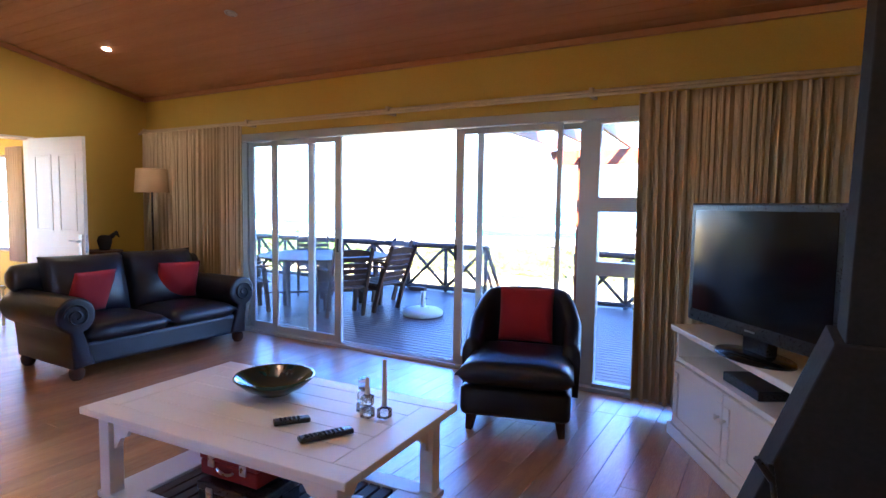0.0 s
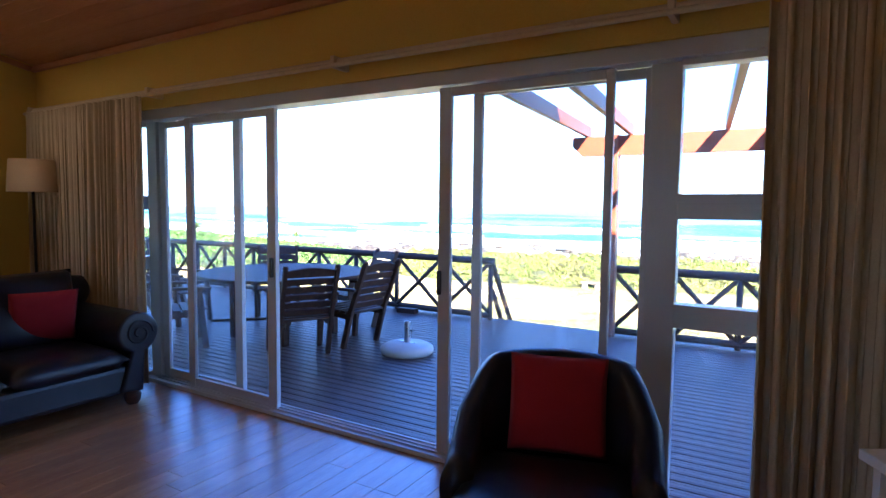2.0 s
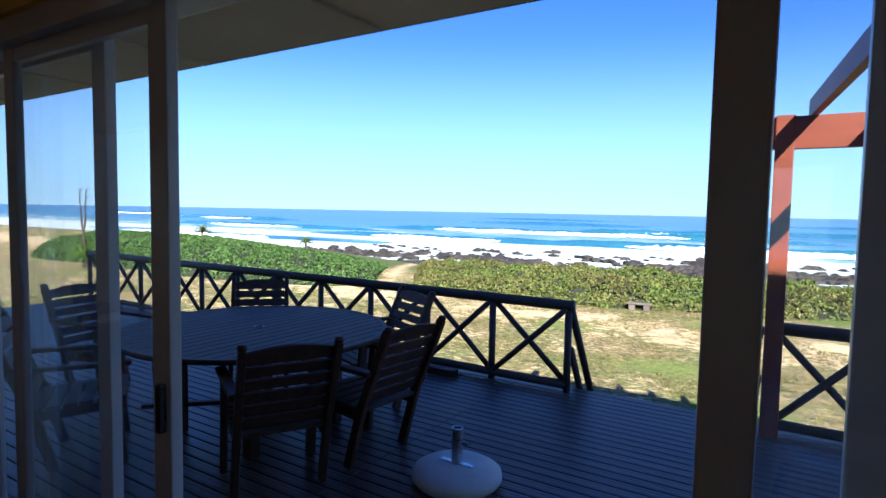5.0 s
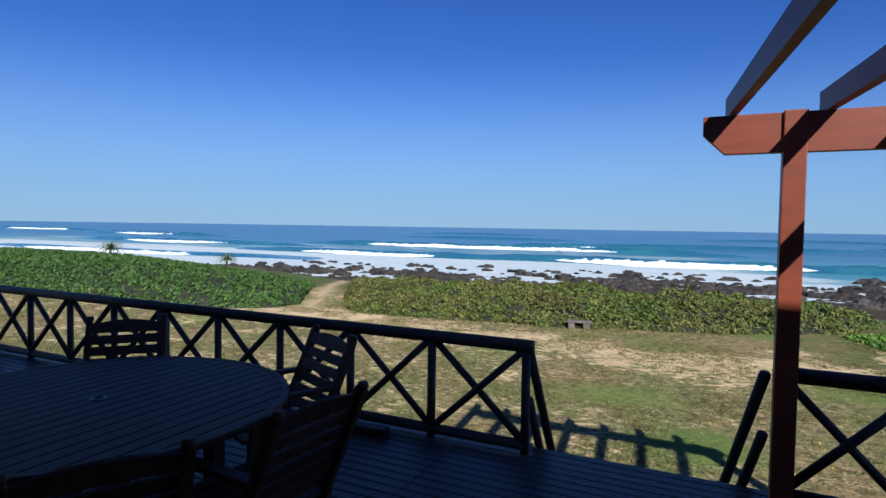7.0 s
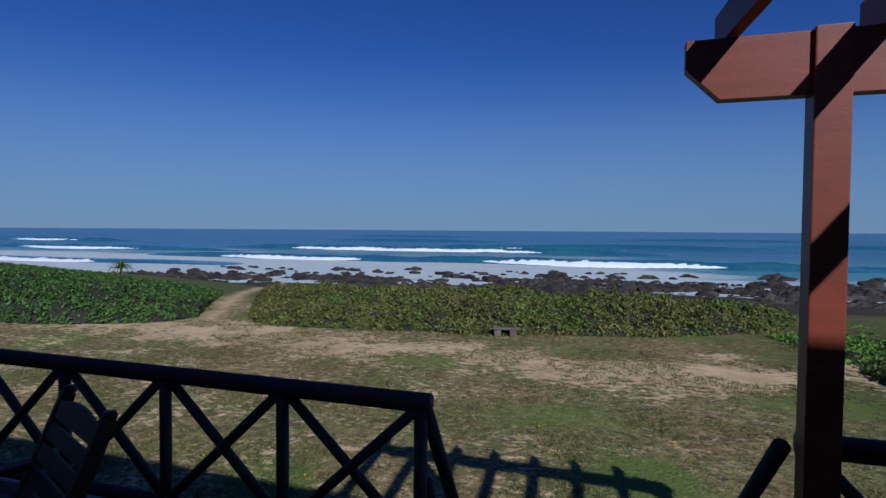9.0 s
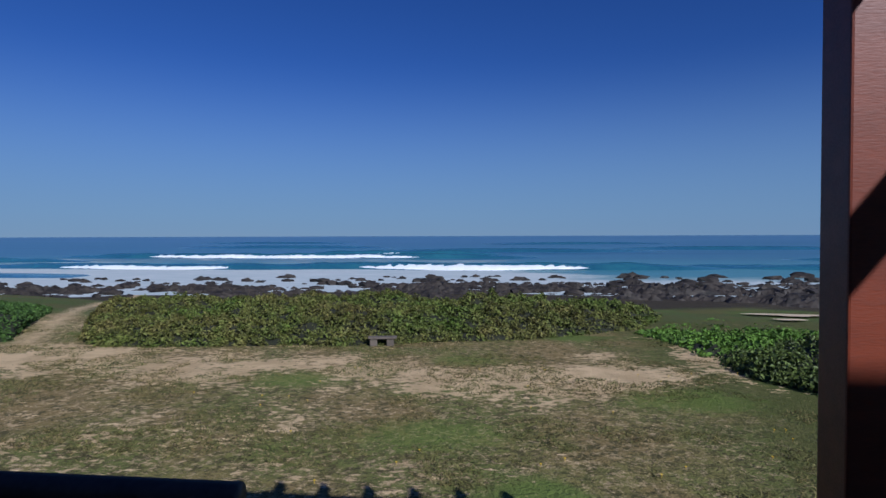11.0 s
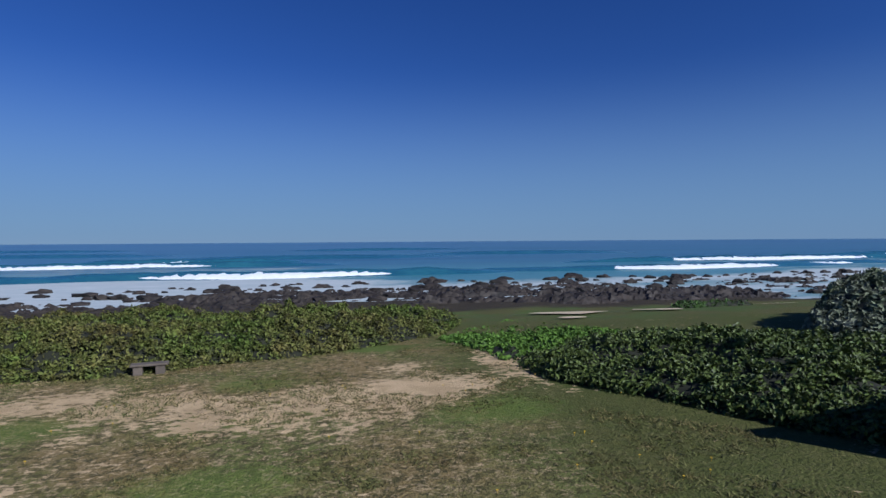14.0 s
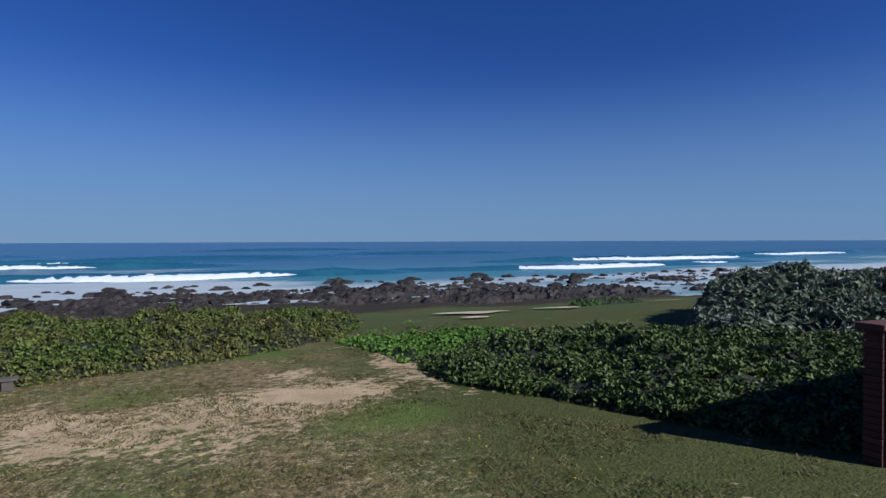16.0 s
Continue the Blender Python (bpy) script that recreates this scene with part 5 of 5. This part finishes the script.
# ---- shore rocks ----
def rock_shelf():
    xs, ys = np.linspace(-75, 130, 620), np.linspace(50, 104, 170)

    def h(X, Y):
        ridge = 1 - np.abs(fbm(X * 0.7, Y + 0.25 * X, 0.2, 5, 5.0)) * 2.0
        ragged = fbm(X, Y, 0.07, 3, 8.0)
        env = sstep(Y + 3 * ragged, 54, 62) * (1 - sstep(Y + 9 * ragged + 0.22 * np.clip(-X - 2, 0, 200), 80, 96))
        jag = np.abs(fbm(X * 0.5, Y, 0.55, 3, 2.0))
        blocks = np.round(fbm(X * 0.6, Y, 0.3, 2, 11.0) * 4) / 4
        z = -6.0 + env * (0.42 + 0.5 * ridge + 1.5 * ragged + 0.6 * jag + 0.25 * blocks + 0.7 * np.abs(fbm(X * 0.8, Y, 1.5, 2, 6.0)))
        # tide pools
        for px, py, rx, ry in ((12, 61, 5.5, 1.8), (20, 68, 6, 2.0), (34, 72, 9, 2.4), (4, 66, 3, 1.4)):
            d = ((X - px) / rx) ** 2 + ((Y - py) / ry) ** 2
            z = z - 2.2 * (1 - sstep(d, 0.5, 1.2))
        return z
    return grid_mesh("rock_shelf", xs, ys, h, M_rock, False)


tagged(rock_shelf(), "dark jagged rock shelf with tide pools along the shore", "rocks", kind="stuff")
vs, fs = [], []
for k in range(420):
    x = random.uniform(-70, 110)
    y = random.uniform(62, 97) - 0.15 * max(0, -x)
    r = random.choice((0.2, 0.28, 0.35, 0.45, 0.6, 0.8)) * (1.3 if 8 < x < 45 and y > 78 else 1.0)
    bm = bmesh.new()
    bmesh.ops.create_icosphere(bm, subdivisions=2, radius=1)
    o = len(vs)
    for v in bm.verts:
        d = 1 + 0.7 * noise.noise(v.co * 1.3 + Vector((k * 3.1, 0, 0))) + 0.5 * noise.noise(v.co * 3.5 + Vector((0, k, 0)))
        vs.append((x + v.co.x * r * d * 1.5, y + v.co.y * r * d, -4.95 + v.co.z * r * d * 0.62))
    fs += [tuple(o + v.index for v in f.verts) for f in bm.faces]
    bm.free()
me = bpy.data.meshes.new("boulders")
me.from_pydata(vs, [], fs)
me.materials.append(M_rock)
tagged(new("boulders", me), "dark wet boulders scattered in the surf", "rocks", kind="stuff")

for bx, by, rx, ry in ((8.6, 31.0, 1.5, 1.7), (13.1, 31.0, 0.9, 1.5), (7.0, 27.2, 0.5, 0.4), (21.5, 33.0, 1.2, 0.7)):
    bm = bmesh.new()
    lp = [bm.verts.new((bx, by, 0))]
    ring = []
    for i in range(36):
        a = i * math.tau / 36
        k = 1 + 0.25 * noise.noise((math.cos(a) * 1.5 + bx, math.sin(a) * 1.5, 0))
        ring.append(bm.verts.new((bx + rx * k * math.cos(a), by + ry * k * math.sin(a), 0)))
    for i in range(36):
        bm.faces.new((lp[0], ring[i], ring[(i + 1) % 36]))
    for v in bm.verts:
        v.co.z = float(ground_z(np.array([[v.co.x]]), np.array([[v.co.y]]))[0, 0]) + 0.07
    tagged(mesh_object("sand_bunker", bm, M_sand), "pale sand bunker in the far turf", "bunker", "sand bunkers", "structure")


# ---- hedges ----
def along(front, u):
    d = [0.0]
    for (a, b), (c, e) in zip(front, front[1:]):
        d.append(d[-1] + math.hypot(c - a, e - b))
    return np.interp(u * d[-1], d, [p[0] for p in front]), np.interp(u * d[-1], d, [p[1] for p in front]), d[-1]


def hedge(name, front, back, top, material, size, per_m2, label, category="hedge", lump=0.24, long=1.6, seed=0.0, rise=0.1, fine=0.3):
    """A mass of scrub between a front and a back line. top(x, y) gives the height of its crown."""
    def surf(U, V):
        x0, y0, L = along(front, U)
        x1, y1, _ = along(back, U)
        X, Y = x0 + (x1 - x0) * V, y0 + (y1 - y0) * V
        X = X + 0.3 * fbm(U * L, V * 2, 0.5, 3, seed + 4) * (1 - V)
        Y = Y + 0.35 * fbm(U * L, V * 2 + 9, 0.5, 3, seed + 7) * (1 - V)
        g = ground_z(X, Y)
        e = np.minimum(1, V / rise) ** 0.5 * np.minimum(1, (1 - V) / rise) ** 0.5 * np.minimum(1, np.minimum(U, 1 - U) * L / 0.7) ** 0.5
        Z = g - 0.05 + (top(X, Y) - g) * e * (1 + lump * fbm(X, Y, 0.9, 4, seed)) + fine * (np.abs(fbm(X, Y, 2.6, 3, seed + 2)) - 0.16) * e + 0.07 * fbm(X, Y, 5.5, 2, seed + 3) * e
        return X, Y, Z
    ob = thing(name, pose(0, 0, 0), label, category)
    _, _, L = along(front, np.array([0.0]))
    D = math.hypot(back[0][0] - front[0][0], back[0][1] - front[0][1])
    nu, nv = int(L * 4) + 8, 40
    vv = np.concatenate([np.linspace(0, rise, 12), np.linspace(rise, 1, nv)[1:]])
    U, V = np.meshgrid(np.linspace(0, 1, nu), vv)
    X, Y, Z = surf(U, V)
    # the sheet below the leaves, coloured dark as the hedge's shaded inside
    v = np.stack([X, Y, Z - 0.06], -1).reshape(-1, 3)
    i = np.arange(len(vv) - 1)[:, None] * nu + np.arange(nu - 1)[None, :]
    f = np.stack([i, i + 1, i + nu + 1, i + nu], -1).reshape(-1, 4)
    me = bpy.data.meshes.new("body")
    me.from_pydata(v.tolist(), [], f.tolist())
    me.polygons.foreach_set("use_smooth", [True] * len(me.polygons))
    me.materials.append(M_hedge_shade)
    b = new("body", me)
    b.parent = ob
    # leaves: thick on the front, thinner on the crown
    P = np.stack([X, Y, Z], -1)
    a, bb, cc = P[:-1, :-1], P[:-1, 1:], P[1:, :-1]
    area = np.linalg.norm(np.cross(bb - a, cc - a), axis=-1).reshape(-1)
    k = int(area.sum() * per_m2)
    cell = np.random.choice(len(area), k, p=area / area.sum())
    r, c = cell // (nu - 1), cell % (nu - 1)
    du, dv = np.random.rand(k), np.random.rand(k)
    uu = (c + du) / (nu - 1)
    w = vv[r] + (vv[r + 1] - vv[r]) * dv
    x, y, z = surf(uu, w)
    x2, y2, z2 = surf(np.minimum(uu + 0.002, 1), w)
    x3, y3, z3 = surf(uu, np.minimum(w + 0.004, 1))
    t1, t2 = np.stack([x2 - x, y2 - y, z2 - z], -1), np.stack([x3 - x, y3 - y, z3 - z], -1)
    nn = np.cross(t1, t2)
    nn *= np.sign(nn[:, 2:3] + 1e-9)
    nn /= np.linalg.norm(nn, axis=1, keepdims=True) + 1e-9
    pos = np.stack([x, y, z], -1) + nn * (np.random.rand(k, 1) * 0.16 - 0.09) + (np.random.rand(k, 3) - 0.5) * 0.05
    # sprays of leaves stand out from gaps between them
    spray = fbm(x * 1.0 + z * 0.7, y + z * 0.9, 4.2, 2, seed + 21) + 0.5 * fbm(x, y + z, 1.1, 2, seed + 31)
    stay = np.random.rand(k) < np.clip(0.62 + 1.5 * spray, 0.12, 1)
    pos = (pos + nn * 0.06 * spray[:, None])[stay]
    leaf_mesh("leaves", pos, (nn * 0.85 + np.random.randn(k, 3) * 0.55)[stay], np.full(len(pos), size), material, ob, long)
    return ob


hedge("hedge", [(-14.0, 21.0), (-13.0, 20.1), (-11.4, 20.1), (-8.7, 20.5), (-6.0, 21.1), (-4.0, 21.6), (-2.4, 22.1), (1.3, 24.0)],
      [(-18.5, 27.5), (-17.0, 28.0), (-14.0, 28.0), (-11.0, 28.0), (-8.0, 28.0), (-5.0, 28.0), (-2.0, 28.0), (3.2, 28.5)],
      lambda X, Y: -0.88 + 0.03 * (Y - 21) - 0.3 * sstep(X, -4, 2) + 0.16 * fbm(X, Y, 0.33, 2, 3.0), M_leaf_dry, 0.06, 1500, "low dense green hedge with dry patches before the sea", seed=1.0, lump=0.32, rise=0.16, fine=0.5)


def dune_top(X, Y):
    """The crown of the scrub west of the sandy way, which falls off with the dune behind it."""
    k = (Y - 5.2) / 20.8
    z = np.interp(-2.4 + (X + 2.4) / k, [-44, -40, -34, -29, -25.3, -22, -20.5, -19], [-0.9, -0.55, -0.45, -0.62, -0.78, -0.93, -1.15, -1.4])
    return np.maximum(1.6 + (z - 1.6) * k - 0.025 * np.abs(Y - 27), ground_z(X, Y) + 0.12)


hedge("hedge", [(-36.0, 17.0), (-27.0, 17.2), (-21.8, 17.5), (-19.2, 17.9), (-17.3, 18.6), (-16.0, 19.5), (-15.8, 20.5), (-16.9, 22.0)],
      [(-52.0, 30.0), (-44.0, 31.0), (-36.0, 31.0), (-30.0, 31.0), (-26.0, 30.5), (-23.0, 29.5), (-21.0, 28.0), (-19.6, 26.3)],
      dune_top, M_leaf, 0.075, 700, "broad rounded green hedge beside the sandy way", seed=5.0, lump=0.12, rise=0.2)
hedge("hedge", [(0.7, 23.6), (1.5, 21.6), (2.0, 20.2)], [(4.5, 27.5), (6.0, 25.0), (7.0, 22.5)], lambda X, Y: -1.05 - 0.09 * (Y - 21), M_leaf_light, 0.075, 800, "low bright green shrubs at the lawn's corner", "shrub", seed=9.0, fine=0.2)
hedge("hedge", [(2.0, 20.1), (2.15, 18.3), (2.75, 16.9), (3.6, 15.6), (4.3, 14.5), (5.3, 12.6)], [(6.0, 21.8), (7.5, 20.8), (8.5, 20.0), (10.0, 19.0), (11.5, 18.0), (14.0, 15.0)],
      lambda X, Y: -0.46 - 0.12 * sstep(X, 5, 9) - 0.35 * sstep(Y, 17.0, 20.5) + 0.14 * fbm(X, Y, 0.45, 2, 3.0), M_leaf_dark, 0.058, 1700, "dense dark green hedge along the lawn", seed=13.0, lump=0.3, rise=0.34, fine=0.3)
hedge("bush", [(11.6, 21.6), (9.9, 19.8), (9.3, 18.3), (10.6, 16.8), (14.0, 14.4), (18.0, 12.2)], [(17.5, 24.5), (18.5, 24.5), (20.0, 24.0), (22.0, 22.0), (25.0, 19.0), (28.0, 16.0)],
      lambda X, Y: -0.14 + 0.4 * sstep(X, 11, 16) + 0.2 * fbm(X, Y, 0.5, 2, 1.0), M_leaf_grey, 0.09, 520, "tall grey-green coastal bush behind the hedge", "bush", lump=0.3, long=2.2, seed=17.0, rise=0.25)
hedge("scrub", [(15.0, 32.5), (17.0, 34.5), (22.0, 36.5)], [(15.8, 32.2), (18.0, 34.0), (23.0, 36.0)], lambda X, Y: ground_z(X, Y) + 0.3, M_leaf, 0.1, 200, "strip of green scrub across the far turf", "shrub", seed=25.0, lump=0.4)


tall = [o for o in scene.objects if o.name.startswith("bush")][0]
bm = bmesh.new()
for i in range(120):
    x, y = random.uniform(12.2, 16), random.uniform(15, 20)
    if y < 16.8 - 0.75 * (x - 10.6) + 0.6:
        continue
    z = -0.18 + 0.4 * float(sstep(np.array(x), 11, 16))
    q = Vector((x, y, z - 0.2))
    for k in range(3):
        w = q + Vector((random.uniform(-0.08, 0.08), random.uniform(-0.08, 0.08), random.uniform(0.12, 0.2)))
        pole(bm, q, w, 0.012 - 0.003 * k, n=4)
        for j in range(5):
            o = q.lerp(w, j / 5)
            r = Vector((random.uniform(-1, 1), random.uniform(-1, 1), random.uniform(0, 1))).normalized() * 0.12
            s = r.cross(Vector((0, 0, 1))).normalized() * 0.025
            bm.faces.new((bm.verts.new(o), bm.verts.new(o + r * 0.5 + s), bm.verts.new(o + r), bm.verts.new(o + r * 0.5 - s)))
        q = w
part("sprigs", bm, M_leaf_grey, tall)

# ---- aloes and agave ----
def rosette(x, y, z, stem, n, leaf, material, label, category, droop=0.5, stalk=0.0):
    a = thing(category.replace(" ", "_"), pose(x, y, z), label, category)
    bm = bmesh.new()
    pole(bm, (0, 0, -0.3), (0, 0, stem), 0.07, 0.05, 10)
    part("trunk", bm, M_rail, a)
    bm = bmesh.new()
    for i in range(n):
        az, el = i * 2.4, radians(75 - 75 * (i / n) ** 0.8)
        prev = None
        for k in range(5):
            t = k / 4
            e = el - droop * t * t
            r = leaf * t
            w = leaf * 0.055 * (1 - t) ** 0.7 + 0.003
            c = Vector((r * math.cos(e) * math.cos(az), r * math.cos(e) * math.sin(az), stem + r * math.sin(e)))
            sd = Vector((-math.sin(az), math.cos(az), 0)) * w
            row = (bm.verts.new(c - sd), bm.verts.new(c + Vector((0, 0, -w * 0.5))), bm.verts.new(c + sd))
            if prev:
                bm.faces.new((prev[0], prev[1], row[1], row[0]))
                bm.faces.new((prev[1], prev[2], row[2], row[1]))
            prev = row
    part("leaves", bm, material, a)
    if stalk:
        for dx in (-0.12, 0.15):
            bm = bmesh.new()
            p = Vector((0, 0, stem))
            for k in range(8):
                q = p + Vector((dx * 0.3 + random.uniform(-0.05, 0.05), random.uniform(-0.04, 0.04), stalk / 8))
                pole(bm, p, q, 0.06 - 0.005 * k, n=6)
                if k > 4:
                    for s in (-1, 1):
                        pole(bm, q, q + Vector((s * 0.16, 0.05, 0.14)), 0.018, 0.01, 6)
                p = q
            part("flower_stalk", bm, M_rail, a, "dry brown flower stalk")


rosette(-26.1, 27.0, -1.15, 0.8, 40, 0.7, M_leaf_dark, "spiky aloe standing out of the hedge", "aloe", 0.7)
rosette(-35.8, 27.0, -0.95, 0.85, 46, 0.95, M_leaf_dark, "spiky aloe on top of the hedge", "aloe", 0.7)
rosette(-29.2, 16.4, -0.95, 0.15, 40, 1.0, M_leaf_light, "pale green agave with dry flower stalks", "agave", 0.35, 3.0)

# ---- bench, garden wall, tufts ----
be = thing("bench", pose(-5.75, 20.9, -1.27, 0, 0, 8), "small weathered plank bench before the hedge", "bench")
bm = bmesh.new()
span(bm, -0.36, 0.36, -0.13, 0.13, 0.19, 0.235, 0.012)
part("plank", bm, M_weathered, be)
for x in (-0.22, 0.2):
    bm = bmesh.new()
    span(bm, x - 0.09, x + 0.09, -0.1, 0.1, 0, 0.19, 0.02)
    part("support", bm, M_weathered, be)

gw = thing("garden_wall", pose(-0.27, -0.24, 0), "red-brown brick garden wall with a flat coping", "wall")
bm = bmesh.new()
span(bm, 5.51, 13.5, 12.72, 12.93, -1.35, 0.36)
part("core", bm, M_mortar, gw)
for i in range(10):
    bm = bmesh.new()
    span(bm, 5.4 + i * 0.82, 6.215 + i * 0.82, 12.66, 12.99, 0.37, 0.44, 0.006)
    part("coping", bm, M_brick, gw)

k = 42000
x, y = np.random.uniform(-22, 7, k), 9.5 + 13 * np.random.rand(k) ** 1.2
keep = fbm(x, y, 0.9, 3, 2.0) > 0.02
keep &= ~((x > 1.8) & (y > 14.5 - 0.9 * (x - 4)))
x, y = x[keep], y[keep]
k = len(x)
z = ground_z(x, y)
B = 7
base = np.repeat(np.stack([x, y, z], -1), B, 0) + np.random.randn(k * B, 3) * [0.045, 0.045, 0]
hh = 0.02 + 0.03 * np.random.rand(k * B)
dirn = np.random.randn(k * B, 3) * [1.3, 1.3, 0] + [0, 0, 0.8]
side = np.random.randn(k * B, 3) * [1, 1, 0]
side /= np.linalg.norm(side, axis=1, keepdims=True)
v = np.stack([base - side * 0.009, base + side * 0.009, base + dirn * hh[:, None]], 1).reshape(-1, 3)
me = bpy.data.meshes.new("grass_tufts")
me.from_pydata(v.tolist(), [], np.arange(3 * k * B).reshape(-1, 3).tolist())
me.materials.append(M_grass)
tagged(new("grass_tufts", me), "short tufts of grass and weeds in the worn lawn", "grass", kind="stuff")
k = 45
bm = bmesh.new()
for i in range(k):
    x, y = random.uniform(-9, 3), random.uniform(11, 19)
    z = float(ground_z(np.array([[x]]), np.array([[y]]))[0, 0])
    lathe(bm, [(0, 0.042), (0.015, 0.046), (0.01, 0.035), (0, 0.03)], 7, (x, y, z))
    pole(bm, (x, y, z - 0.01), (x, y, z + 0.035), 0.002, n=4)
tagged(mesh_object("wild_flowers", bm, M_yellow), "tiny yellow wild flowers dotted over the lawn", "flowers", kind="stuff")

# ---- pieces: bricks, floor planks, deck boards ----
bm = bmesh.new()
box(bm, (0, 0, 0), (0.222, 0.03, 0.073), None, 0.003, 1)
brick_me = bpy.data.meshes.new("brick")
bm.to_mesh(brick_me)
bm.free()
brick_me.materials.append(M_brick)
bm = bmesh.new()
box(bm, (0, 0, 0), (0.105, 0.03, 0.073), None, 0.003, 1)
half_me = bpy.data.meshes.new("brick")
bm.to_mesh(half_me)
bm.free()
half_me.materials.append(M_brick)
for r in range(20):
    z = -1.23 + r * 0.083
    for i in range(5):
        shared("brick", brick_me, gw, pose(5.63 + i * 0.235 + (0.117 if r % 2 else 0), 12.706, z))
    if r % 2:
        shared("brick", half_me, gw, pose(5.572, 12.706, z))
    shared("brick", brick_me, gw, pose(5.495, 12.83, z, 0, 0, 90))

bm = bmesh.new()
span(bm, FLOOR_L - 0.02, FLOOR_R, BACK - 0.2, 4.31, -0.08, -0.022)
floor = structure("floor", bm, M_plank, "varnished pine plank floor of the living room", "floor")
W = 0.138
planks = {}
for ln in (2.2, 2.75, 3.3):
    bm = bmesh.new()
    box(bm, (0, 0, -0.011), (W - 0.0014, ln - 0.002, 0.022), None, 0.0015, 1)
    planks[ln] = bpy.data.meshes.new("plank")
    bm.to_mesh(planks[ln])
    bm.free()
    planks[ln].materials.append(M_plank)
i = 0
x = FLOOR_L + W / 2
while x < FLOOR_R - 0.02:
    y = BACK - random.choice((0.1, 0.6, 1.1))
    while y < WALL_IN:
        ln = random.choice((2.2, 2.75, 3.3))
        ln = 2.2 if y + ln > WALL_IN + 0.02 and y + 2.2 <= WALL_IN + 0.02 else ln
        e = y + ln
        if e > WALL_IN + 0.02:
            bm = bmesh.new()
            box(bm, (0, 0, -0.011), (W - 0.0014, WALL_IN + 0.02 - y, 0.022), None, 0.0015, 1)
            ob = part("plank", bm, M_plank, floor)
            ob.matrix_basis = pose(x, (y + WALL_IN + 0.02) / 2, 0)
        else:
            shared("plank", planks[ln], floor, pose(x, y + ln / 2, 0))
        y = e
    x += W

deck = thing("deck", pose(0, 0, 0), "dark brown timber deck of narrow grooved boards", "deck", kind="structure")
bm = bmesh.new()
box(bm, (0, 0, -0.014), (4.096, 0.0855, 0.028), None, 0.003, 1)
for k in (-0.02, 0.02):
    box(bm, (0, k, 0.0), (4.09, 0.012, 0.003), None)
box(bm, (0, 0, -0.034), (4.09, 0.0968, 0.01), None)
board_me = bpy.data.meshes.new("board")
bm.to_mesh(board_me)
bm.free()
board_me.materials.append(M_deck)
for r in range(42):
    for c in range(4):
        shared("board", board_me, deck, pose(-10.15 + c * 4.1, 4.51 + r * 0.0968, DECK_Z))
